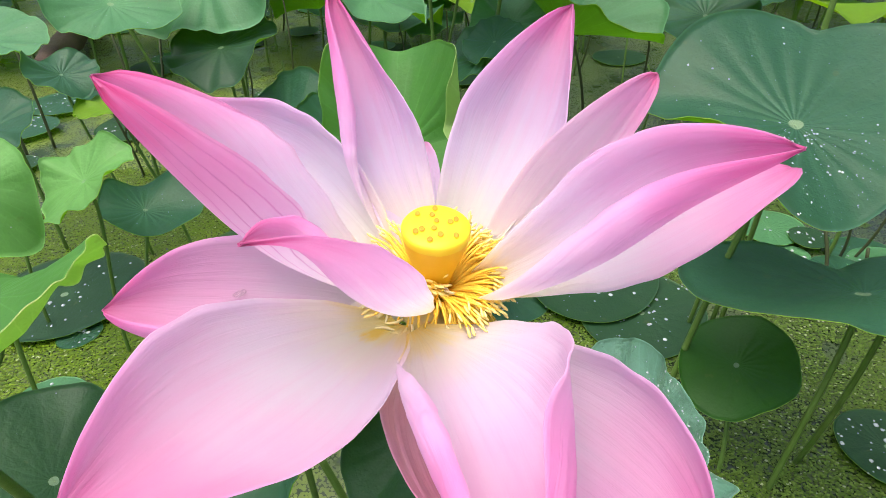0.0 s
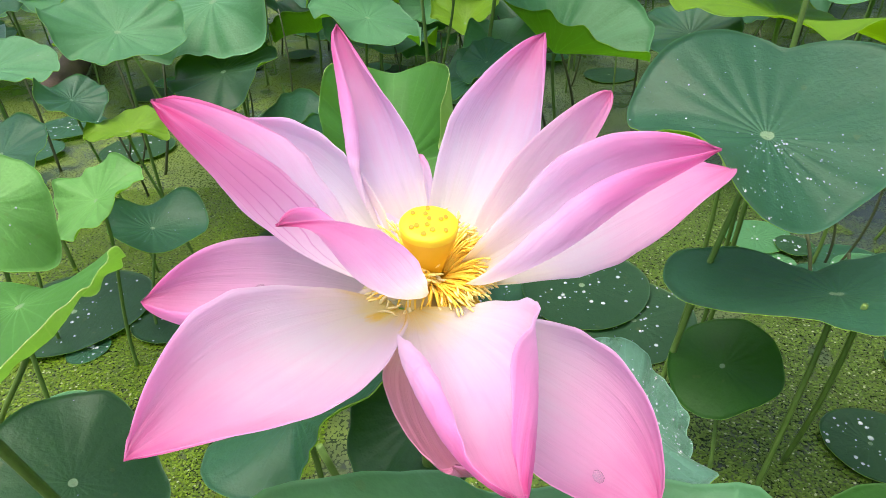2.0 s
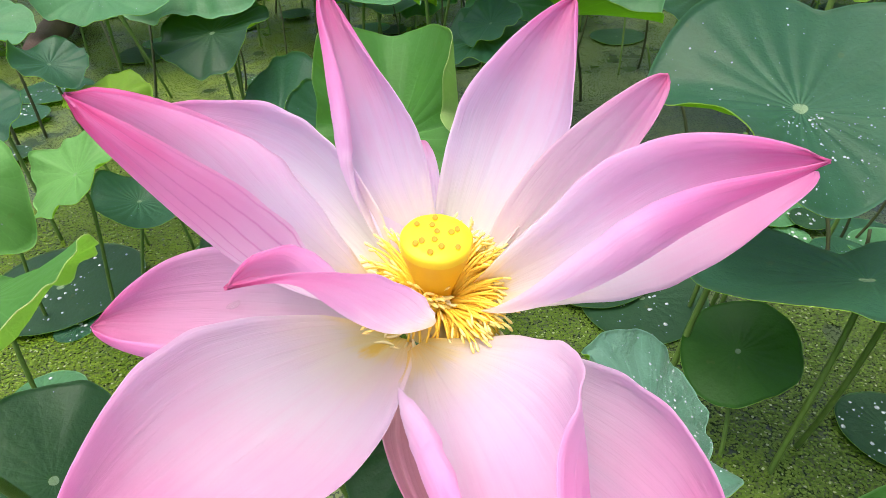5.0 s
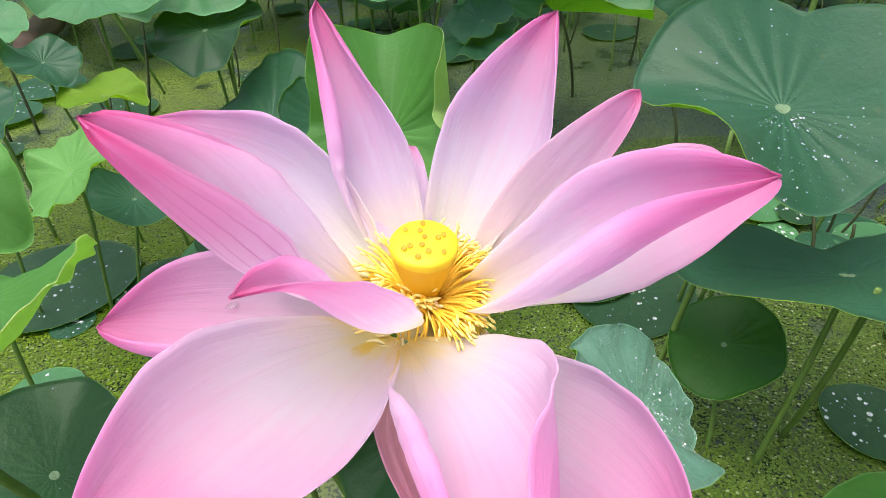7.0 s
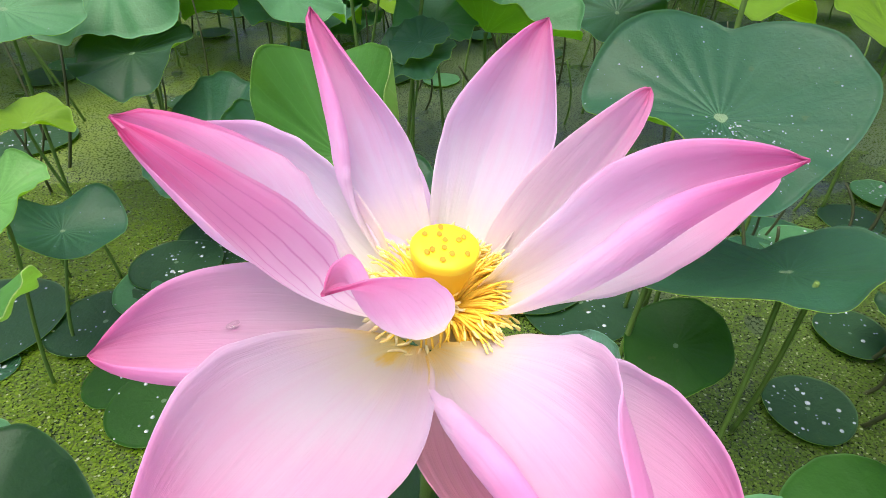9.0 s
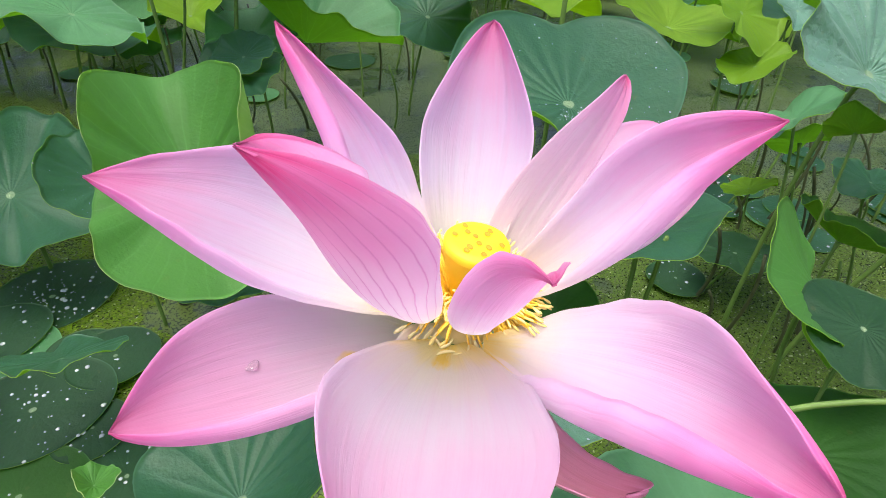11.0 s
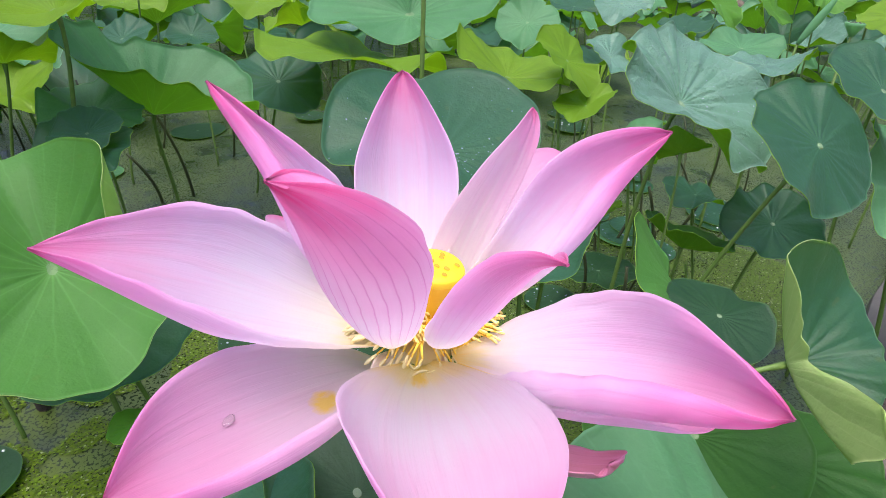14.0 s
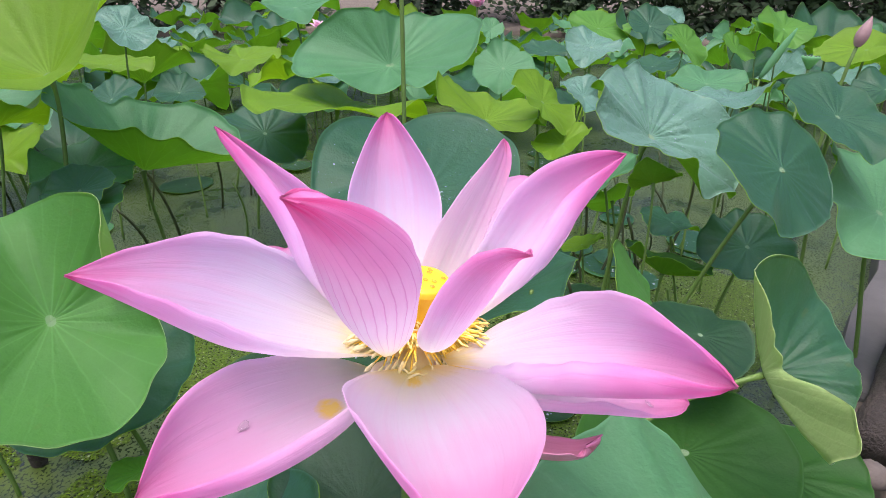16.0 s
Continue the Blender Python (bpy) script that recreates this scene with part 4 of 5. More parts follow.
leaf("yellow", (0.1472, 1.5693, 0.512), 0.2353, n=(-0.4306, -0.3191), k=(0.6582, 0.019), a2=(0.0552, -0.0202), a3=(-0.0091, -0.0563), a4=(-0.0397, -0.0009), e1=(-0.0079, 0.0007), e2=(-0.0088, 0.013), e3=(0.0059, 0.0098), foot=(0.096, 1.578))
leaf("yellow", (0.0486, 1.7206, 0.3946), 0.1246, n=(0.0238, 0.2987), k=(0.2901, -0.026), a2=(-0.0162, -0.1301), a3=(0.0389, -0.0854), a4=(0.0578, -0.0304), e1=(-0.0195, -0), e2=(-0.0265, -0.004), e3=(-0.0148, -0.0062), foot=(-0.023, 1.727))
leaf("yellow", (1.1021, 1.1419, 0.35), 0.1621, n=(0.0971, -0.261), k=(0.3466, -0.0309), a2=(-0.0156, -0.1202), a3=(0.0346, -0.0234), a4=(0.0208, 0.0163), e1=(-0.004, -0.0036), e2=(-0.0095, -0.016), e3=(0.0003, 0.0021))
leaf("yellow", (1.1654, 0.9962, 0.4156), 0.1066, n=(0.2286, -0.9076), k=(0.0859, 0.009), a2=(0.0307, 0.0406), a3=(-0.0247, -0.0587), a4=(-0.0075, -0.0036), e1=(-0.0006, -0.0007), e2=(-0.0284, 0.0049), e3=(0.0007, 0.0032))
leaf("yellow", (1.1576, 0.9131, 0.3174), 0.0828, n=(-0.358, 0.163), k=(0.1892, 0.0288), a2=(-0.0709, -0.0643), a3=(0.0089, 0.0572), a4=(-0.0017, -0.0006), e1=(0.0036, -0.0063), e2=(0.0168, 0.0223), e3=(-0.0053, -0.0099))
leaf("yellow", (0.8659, 1.5345, 0.3546), 0.259, n=(0.1574, 0.0005), k=(0.1366, -0.0698), a2=(-0.0761, 0.0183), a3=(-0.0119, 0.0094), a4=(-0.0228, -0.0023), e1=(-0.0274, -0.0382), e2=(-0.0326, -0.0528), e3=(-0.0367, 0.0326))
leaf("silver", (0.8084, 0.499, 0.4684), 0.1506, n=(0.02927, -0.7485), k=(0.372, -0.1008), a2=(0.1204, 0.04991), a3=(0.05609, -0.06895), a4=(-0.06343, -0.05261), e1=(0.04676, -0.02524), e2=(0.05264, -0.09805), e3=(-0.09484, 0.001277), foot=(0.79, 0.545), drops=160, extra='beaded with water', crimp=0.042, pleat=0.03)
leaf("teal", (0.7755, 0.269, 0.4688), 0.1125, n=(-0.1955, -0.8992), k=(-0.1303, 0.06528), a2=(0.1027, 0.04501), a3=(-0.03213, 0.03242), a4=(0.01591, 0.02203), e1=(0.01261, 0.02177), e2=(0.07247, 0.019), e3=(-0.02576, -0.03475), foot=(0.735, 0.41), crimp=0.025)
leaf("teal", (0.9943, 0.2657, 0.5157), 0.0937, n=(-0.2902, -0.5153), k=(0.1539, -0.03621), a2=(0.04602, -0.02876), a3=(-0.03651, 0.02551), a4=(-0.01087, 0.007543), e1=(-0.02387, 0.02487), e2=(-0.07858, 0.04826), e3=(-0.01701, 0.02923), crimp=0.025)
leaf("green", (1.063, 0.1773, 0.351), 0.1439, n=(-0.1283, -0.5586), k=(0.1838, 0.0281), a2=(-0.1353, -0.0412), a3=(0.1012, -0.0125), a4=(-0.0594, 0.0311), e1=(0.0092, -0.0128), e2=(0.0088, 0.0174), e3=(-0.0131, -0.0041))
leaf("teal", (0.9757, 0.3488, 0.2558), 0.0948, n=(-0.2715, -0.3631), k=(0.0072, 0.0544), a2=(-0.001, 0.0576), a3=(0.0314, -0.0531), a4=(0.0098, 0.0225), e1=(-0.0128, -0.0186), e2=(0.0512, -0.0242), e3=(-0.0157, 0.0305))
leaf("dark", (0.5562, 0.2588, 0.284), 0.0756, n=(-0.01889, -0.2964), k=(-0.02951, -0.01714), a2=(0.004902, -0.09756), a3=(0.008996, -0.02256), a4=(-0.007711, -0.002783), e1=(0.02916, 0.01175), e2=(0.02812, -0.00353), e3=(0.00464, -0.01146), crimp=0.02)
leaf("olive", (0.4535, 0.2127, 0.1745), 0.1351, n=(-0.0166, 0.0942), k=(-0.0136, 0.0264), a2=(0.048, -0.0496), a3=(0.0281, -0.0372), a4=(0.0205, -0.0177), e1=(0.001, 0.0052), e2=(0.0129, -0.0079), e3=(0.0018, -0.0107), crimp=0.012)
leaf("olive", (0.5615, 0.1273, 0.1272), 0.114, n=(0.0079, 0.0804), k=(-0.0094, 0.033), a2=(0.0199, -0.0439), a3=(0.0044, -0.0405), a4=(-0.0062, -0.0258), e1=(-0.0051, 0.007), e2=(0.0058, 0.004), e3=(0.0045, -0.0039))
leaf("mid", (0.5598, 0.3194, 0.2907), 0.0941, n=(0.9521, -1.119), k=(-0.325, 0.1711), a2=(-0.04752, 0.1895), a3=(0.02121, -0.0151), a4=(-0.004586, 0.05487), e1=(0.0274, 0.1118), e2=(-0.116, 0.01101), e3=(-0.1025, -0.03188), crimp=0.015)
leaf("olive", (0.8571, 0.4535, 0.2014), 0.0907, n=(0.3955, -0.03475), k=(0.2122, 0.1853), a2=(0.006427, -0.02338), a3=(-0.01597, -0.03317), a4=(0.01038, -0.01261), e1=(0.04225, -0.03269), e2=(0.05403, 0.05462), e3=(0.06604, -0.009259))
leaf("green", (0.1795, 1.6298, 0.284), 0.1203, n=(-0.0493, -0.2801), k=(0.0818, 0.0216), a2=(-0.0392, 0.0123), a3=(-0.0091, 0.0365), a4=(-0.078, -0.0164), e1=(0.0066, -0.0056), e2=(-0.0328, 0.0184), e3=(0.0016, -0.0063))
leaf("teal", (0.0969, 1.4237, 0.2626), 0.1108, n=(-0.2179, -0.1846), k=(0.0803, 0.0155), a2=(-0.0436, -0.0255), a3=(0.0217, -0.086), a4=(0.0279, 0.0126), e1=(-0.0012, -0.0041), e2=(-0.0111, 0.0121), e3=(-0.0002, -0.0043))
leaf("dark", (-0.5253, 1.431, 0.2907), 0.141, n=(-0.1466, -0.2463), k=(-0.0051, 0.0371), a2=(0.0668, -0.0367), a3=(0.0658, -0.076), a4=(-0.0831, -0.0145), e1=(0.0104, 0.0145), e2=(-0.0215, -0.0412), e3=(-0.0078, 0.0161))
leaf("teal", (-0.364, 1.2523, 0.1393), 0.1646, n=(-0.3192, -0.5146), k=(0.0501, 0.0508), a2=(-0.0903, 0.1191), a3=(-0.0733, 0.048), a4=(0.0265, 0.0404), e1=(0.072, 0.0315), e2=(-0.0167, -0.0625), e3=(-0.0101, 0.008))
leaf("green", (-0.88, 1.1403, 0.3944), 0.1277, n=(0.1331, -0.0716), k=(0.1007, 0.029), a2=(-0.0703, -0.0635), a3=(-0.0264, -0.0128), a4=(-0.0107, 0.0134), e1=(-0.0038, -0.0013), e2=(0.0025, -0.0042), e3=(0.0045, -0.002), drops=15)
leaf("teal", (-0.705, 0.8635, 0.3397), 0.0784, n=(-0.0483, -0.3567), k=(0.0924, 0.0369), a2=(-0.0193, 0.0335), a3=(-0.0169, -0.0129), a4=(0.0126, -0.0156), e1=(-0.0022, -0.0048), e2=(-0.0003, -0.0063), e3=(0.0017, -0.004))
leaf("silver", (0.5236, 2.2125, 0.555), 0.1002, n=(0.123, -0.6424), k=(0.1022, 0.047), a2=(0.0554, 0.0635), a3=(-0.0342, -0.1152), a4=(-0.0154, 0.0145), e1=(0.0037, 0.0027), e2=(-0.0403, 0.0389), e3=(-0.0005, 0.0015))
leaf("yellow", (0.5412, 2.4998, 0.4152), 0.158, n=(0.0398, -0.0656), k=(0.0776, 0.002), a2=(0.0378, 0.023), a3=(0.0231, -0.0384), a4=(0.0126, 0.003), e1=(-0.0072, 0.0017), e2=(-0.0055, 0.0064), e3=(-0.0029, 0.0045))
leaf("yellow", (0.8894, 2.1553, 0.4401), 0.1411, n=(-0.0618, -0.1294), k=(0.0916, 0.0381), a2=(0.0734, -0.1035), a3=(-0.0457, 0.042), a4=(0.0115, 0.0151), e1=(0.0108, -0.0007), e2=(-0.0103, 0.0127), e3=(0.0064, -0.0033))
leaf("teal", (0.3842, 2.0132, 0.3759), 0.0957, n=(-0.3835, -0.1523), k=(0.0912, 0.0371), a2=(-0.0331, 0.069), a3=(-0.0621, -0.0279), a4=(0.0138, -0.0306), e1=(-0.0015, -0.004), e2=(0.0001, 0.007), e3=(-0.004, -0.0004))
leaf("teal", (0.6032, 2.0537, 0.3649), 0.0858, n=(-0.1248, -0.3791), k=(0.0925, 0.0349), a2=(-0.1253, 0.1153), a3=(-0.0457, -0.0486), a4=(0.0079, -0.0015), e1=(-0.0007, -0.0017), e2=(-0.0239, 0.0216), e3=(-0.0129, -0.0055))
leaf("green", (1.385, 2.5755, 0.59), 0.1977, n=(-0.1356, -0.1056), k=(0.0798, 0.0027), a2=(0.0096, -0.0134), a3=(-0.1109, -0.0098), a4=(0.0654, 0.0867), e1=(0.0196, 0.0142), e2=(0.0028, -0.0081), e3=(-0.0029, -0.0032))
leaf("green", (1.7997, 1.673, 0.3794), 0.1334, n=(-0.5781, -0.4078), k=(0.0905, 0.0334), a2=(-0.076, 0.0365), a3=(-0.0573, 0.0183), a4=(0.0159, -0.0362), e1=(-0.0037, -0.0021), e2=(0.0197, 0.0422), e3=(-0.0092, -0.0006))
leaf("green", (2.0754, 1.9878, 0.5048), 0.0605, n=(-0.5112, -0.6803), k=(0.1035, 0.0605), a2=(-0.0352, -0.0507), a3=(-0.0029, 0.0036), a4=(0.0184, -0.0014), e1=(-0.0002, -0.0004), e2=(-0.0011, 0.0425), e3=(0.0016, -0.0068))
leaf("teal", (1.6713, 1.3662, 0.4812), 0.097, n=(-0.1049, -0.1508), k=(0.0891, 0.0267), a2=(0.0017, 0.0308), a3=(-0.0043, 0.0088), a4=(-0.0019, -0.0017), e1=(-0.0006, -0.0005), e2=(0.0037, 0.0019), e3=(-0.0003, 0.0013))
leaf("silver", (1.6738, 1.1823, 0.5111), 0.0975, n=(-0.3494, -0.3478), k=(0.092, 0.0308), a2=(-0.1739, -0.0443), a3=(0.0159, 0.039), a4=(0.012, -0.0926), e1=(0.0081, -0.006), e2=(0.0141, 0.0135), e3=(-0.011, -0.0074))
leaf("bright", (2.3673, 1.5952, 0.5168), 0.1494, n=(-0.2395, -0.365), k=(0.0873, 0.0289), a2=(0.0229, -0.0504), a3=(-0.0188, -0.0134), a4=(-0.0083, -0.0065), e1=(-0, 0.0003), e2=(0.0087, 0.0137), e3=(0.0028, -0.0024))
leaf("teal", (2.3935, 1.3557, 0.5389), 0.1103, n=(-0.3977, -0.6436), k=(0.0921, 0.0388), a2=(-0.0101, 0.0095), a3=(-0.0422, 0.0203), a4=(0.0178, 0.0145), e1=(0.0001, -0.0009), e2=(0.0143, 0.0374), e3=(-0.0014, -0.0014))
leaf("bright", (2.4467, 1.2071, 0.4697), 0.1093, n=(-0.1066, -0.9077), k=(0.0808, -0.0017), a2=(0.1215, 0.0682), a3=(-0.0603, -0.0258), a4=(-0.023, 0.0125), e1=(0.0005, -0.0029), e2=(-0.017, 0.0177), e3=(0.0037, 0.0075))
leaf("teal", (1.7726, 1.0019, 0.4582), 0.0861, n=(-0.172, -0.0259), k=(0.0967, 0.0462), a2=(-0.0008, -0.037), a3=(-0.0541, 0.0223), a4=(-0.013, -0.0014), e1=(0.0001, 0.0009), e2=(0.0085, 0.0009), e3=(0.0004, -0.0018))
leaf("green", (1.5716, 0.7285, 0.4545), 0.1093, n=(-0.18, -0.0514), k=(0.0929, 0.0395), a2=(0.0225, -0.0154), a3=(-0.0204, -0.0098), a4=(-0.0283, -0.0329), e1=(-0.0037, 0.0024), e2=(0.0164, 0.0031), e3=(0.0047, -0.0007))
leaf("silver", (1.309, 0.5637, 0.4684), 0.0953, n=(-0.0523, 0.1464), k=(0.0945, 0.0357), a2=(-0.0923, -0.0686), a3=(-0.0414, 0.1126), a4=(0.0025, -0.0319), e1=(0.0044, 0.0039), e2=(0.0023, -0.0054), e3=(-0.0004, -0.0002))
leaf("silver", (1.4067, 1.0206, 0.3972), 0.087, n=(0.0424, -0.5769), k=(0.0942, 0.0393), a2=(0.0312, 0.0715), a3=(-0.0734, 0.1098), a4=(-0.0355, 0.0169), e1=(-0.0023, -0.0063), e2=(0.0033, 0.0071), e3=(0.0002, 0.0051))
leaf("bright", (2.622, 1.0581, 0.4535), 0.0833, n=(-0.0388, -0.737), k=(0.1027, 0.0614), a2=(-0.0547, -0.0096), a3=(-0.034, 0.009), a4=(-0.0021, -0.01), e1=(0.0003, 0.0013), e2=(-0.0082, 0.007), e3=(-0.0015, -0.0017))
leaf("bright", (2.6664, 0.9849, 0.5285), 0.0725, n=(0.0077, -0.8683), k=(0.1017, 0.0509), a2=(0.077, 0.0269), a3=(0.0646, 0.0033), a4=(0.0042, 0.0077), e1=(-0.0001, -0.0021), e2=(0.0219, 0.0203), e3=(0.0005, 0.0028))
leaf("bright", (2.7312, 0.9221, 0.5386), 0.1178, n=(-0.3183, -0.5368), k=(0.102, 0.0515), a2=(-0.0236, -0.1194), a3=(-0.1249, 0.0131), a4=(0.0364, -0.0252), e1=(-0.0042, 0.0079), e2=(0.019, 0.0078), e3=(0.002, -0.0104))
leaf("yellow", (2.366, 0.53, 0.5108), 0.1612, n=(-0.1853, 0.0385), k=(0.0716, -0.0243), a2=(0.0002, 0.1462), a3=(0.0549, 0.0573), a4=(-0.0268, 0.0406), e1=(-0.0018, -0.0046), e2=(0.0088, -0.0036), e3=(-0.0017, 0.0071))
leaf("teal", (1.7857, 0.3428, 0.465), 0.085, n=(-0.2623, 0.0583), k=(0.0942, 0.027), a2=(-0.117, 0.2067), a3=(-0.008, -0.0118), a4=(-0.0701, 0.0186), e1=(0.0006, -0.0101), e2=(0.0226, -0.0075), e3=(-0.0043, 0.0151))
leaf("teal", (-0.1893, 1.0518, 0.2299), 0.0982, n=(0.2355, -0.4912), k=(0.1753, 0.184), a2=(0.0067, -0.0126), a3=(-0.0155, 0.0123), a4=(0.0175, -0.0173), e1=(0.0053, -0.0037), e2=(0.0052, 0.0159), e3=(-0.0084, -0.0105), drops=120, extra="beaded with water")
leaf("teal", (-0.2123, 2.1788, 0.1797), 0.2108, n=(0.182, -0.0696), k=(0.0932, 0.0381), a2=(0.028, -0.0902), a3=(0.0045, -0.0549), a4=(0.0058, -0.0271), e1=(0.0066, 0.0046), e2=(-0.0156, -0.0038), e3=(0.0087, 0.0047))
leaf("teal", (-0.0263, 2.3831, 0.186), 0.0968, n=(-0.0488, -0.3565), k=(0.104, 0.055), a2=(0.0859, -0.0039), a3=(0.0043, -0.0609), a4=(-0.0325, -0.0084), e1=(-0.0018, 0.0048), e2=(-0.0069, 0.003), e3=(0.001, 0.0078))
leaf("teal", (-0.5687, 1.7273, 0.2895), 0.0963, n=(-0.0601, -0.375), k=(0.0999, 0.0495), a2=(-0.0006, 0.0394), a3=(0.0055, 0.0304), a4=(0.0094, 0.02), e1=(-0.0096, -0.0011), e2=(-0.0128, -0.0029), e3=(-0.0083, -0.0023))
leaf("pale", (-0.258, 0.5693, 0.0929), 0.0263, n=(0.4143, 0.2475), k=(0.4961, 0.0389), a2=(0.2303, -0.0416), a3=(-0.0504, -0.1178), a4=(-0.0313, 0.0362), e1=(-0.006, 0.0111), e2=(-0.0589, -0.0012), e3=(0.0018, 0.0262))
leaf("bright", (-0.037, 0.7369, 0.1034), 0.0456, n=(-0.1232, 0.3827), k=(0.2465, -0.063), a2=(-0.0555, -0.0648), a3=(0.0506, -0.0042), a4=(0.0318, 0.0218), e1=(0.0041, -0.0042), e2=(0.0012, -0.0021), e3=(0.0035, -0.0041))
leaf("teal", (-0.0264, 0.8951, 0.1673), 0.1344, n=(-0.1202, -0.3213), k=(0.0352, 0.1146), a2=(0.0152, -0.0224), a3=(0.0085, 0.0005), a4=(0.017, -0.0055), e1=(0, 0.0207), e2=(0.0229, 0.0134), e3=(0.0078, -0.0035))
leaf("green", (0.9975, 0.6854, 0.3026), 0.0953, n=(-0.2888, 0.5603), k=(0.1452, 0.0461), a2=(0.0396, -0.0563), a3=(0.0451, 0.0445), a4=(0.0513, 0.0107), e1=(-0.0058, 0.008), e2=(0.0097, 0.0026), e3=(0.0032, -0.0011))
leaf("yellow", (0.7446, 0.4483, 0.4129), 0.0451, n=(0.5989, 0.5685), k=(0.2453, 0.0481), a2=(0.173, 0.0296), a3=(-0.0096, -0.0802), a4=(-0.0113, 0.0455), e1=(0.0354, -0.0216), e2=(-0.0148, 0.0629), e3=(-0.0147, -0.0077))
leaf("green", (1.1356, 0.7343, 0.2099), 0.0772, n=(0.3407, 0.7732), k=(0.0892, 0.0402), a2=(0.0222, -0.0476), a3=(0.0853, -0.037), a4=(-0.011, 0.0207), e1=(0.0147, -0.0097), e2=(0.0087, 0.0604), e3=(-0.0116, -0.0055))
leaf("yellow", (1.0198, 0.7358, 0.1213), 0.0565, n=(-0.1118, 0.3754), k=(0.0927, 0.0424), a2=(-0.0253, -0.0167), a3=(0.013, 0.0397), a4=(-0.0008, -0.0154), e1=(0.0023, -0.0017), e2=(0.0055, 0.0059), e3=(-0.0013, -0.0039))
leaf("dark", (0.8968, 0.6377, 0.048), 0.0867, n=(0.0253, 0.1278), k=(-0.008, 0.0444), a2=(0.0184, 0.0134), a3=(-0.0269, 0.0248), a4=(-0.0065, -0.0047), e1=(0.0007, -0.0023), e2=(0.0037, 0.0009), e3=(0.0004, 0.003), drops=14)
leaf("teal", (-0.2824, 0.7642, 0.1276), 0.0829, n=(0.1, 0.58), k=(0.1, 0), a2=(0.0343, -0.0086), a3=(-0.0251, 0.0012), a4=(0.0091, -0.0126), e1=(0.0096, 0.0015), e2=(-0.0092, 0.0028), e3=(0.0027, -0.0011), stalk=False)
leaf("teal", (1.0246, 0.5224, 0.2409), 0.0729, n=(0.1198, -0.1113), k=(0.0238, 0.02), a2=(-0.1265, 0.0643), a3=(0.0816, 0.024), a4=(-0.0435, 0.0096), e1=(0.0109, 0.0029), e2=(0.0065, 0.0084), e3=(-0.0181, 0.0028))
leaf("rolled", (0.4389, 0.1399, 0.344), 0.0923, n=(-0.6108, -0.4341), k=(0.1845, 0.1289), a2=(-0.09496, 0.3057), a3=(-0.09672, -0.09072), a4=(-0.1257, 0.05838), e1=(-0.06602, -0.03492), e2=(0.1865, 0.1863), e3=(-0.03565, 0.0266), fold=(2.549, 0.9821, -0.487, 0.08622, 1.929), foot=(0.16, 0.26), way=((0.372, 0.21, 0.308), (0.25, 0.31, 0.275)))




# ---- floating leaves ----
_layer = itertools.cycle((0, 3, 6, 1, 4, 7, 2, 5))


def floating(kind, x, y, R, drops=0, turn=0.0, tilt=(0, 0)):
    return leaf(kind, (x, y, WATER + 0.004 + 0.0018 * next(_layer)), R, n=tilt, k=(0, 0.02), a2=(0.012, 0.01), e1=(0.05 * math.cos(turn), 0.05 * math.sin(turn)), e2=(0.04 * math.sin(3 * turn), 0.03), e3=(0.02, 0.02 * math.cos(turn)), drops=drops, stalk=False, crimp=0.004, pleat=0.002, name="floating_leaf", extra="floating on the water")


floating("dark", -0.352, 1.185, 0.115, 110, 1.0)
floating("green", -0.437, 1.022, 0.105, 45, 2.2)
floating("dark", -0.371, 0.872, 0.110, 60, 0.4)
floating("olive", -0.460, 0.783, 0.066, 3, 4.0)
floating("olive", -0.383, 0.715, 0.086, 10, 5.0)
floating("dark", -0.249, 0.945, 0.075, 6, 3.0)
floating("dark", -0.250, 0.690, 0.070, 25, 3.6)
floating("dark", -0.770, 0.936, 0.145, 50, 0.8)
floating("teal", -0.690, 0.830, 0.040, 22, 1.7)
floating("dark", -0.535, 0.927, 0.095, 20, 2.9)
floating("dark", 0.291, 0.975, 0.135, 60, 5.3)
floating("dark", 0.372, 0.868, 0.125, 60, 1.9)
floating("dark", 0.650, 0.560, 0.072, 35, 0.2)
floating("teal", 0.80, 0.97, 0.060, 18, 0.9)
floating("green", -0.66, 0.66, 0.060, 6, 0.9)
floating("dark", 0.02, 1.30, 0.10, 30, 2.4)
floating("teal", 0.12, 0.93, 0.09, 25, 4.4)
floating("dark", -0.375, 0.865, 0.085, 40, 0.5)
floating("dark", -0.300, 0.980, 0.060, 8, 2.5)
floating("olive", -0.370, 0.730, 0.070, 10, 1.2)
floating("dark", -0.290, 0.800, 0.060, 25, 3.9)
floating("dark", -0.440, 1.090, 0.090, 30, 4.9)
_rng = random.Random(21)
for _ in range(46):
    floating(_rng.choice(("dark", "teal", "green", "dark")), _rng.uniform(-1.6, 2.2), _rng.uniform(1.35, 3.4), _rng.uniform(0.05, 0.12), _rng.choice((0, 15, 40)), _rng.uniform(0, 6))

# pads among the stalks by the near bank
_rng = random.Random(33)
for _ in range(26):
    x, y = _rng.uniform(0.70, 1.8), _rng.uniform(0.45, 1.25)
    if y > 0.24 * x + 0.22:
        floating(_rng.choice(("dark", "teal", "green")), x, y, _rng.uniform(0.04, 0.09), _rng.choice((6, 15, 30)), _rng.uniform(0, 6))


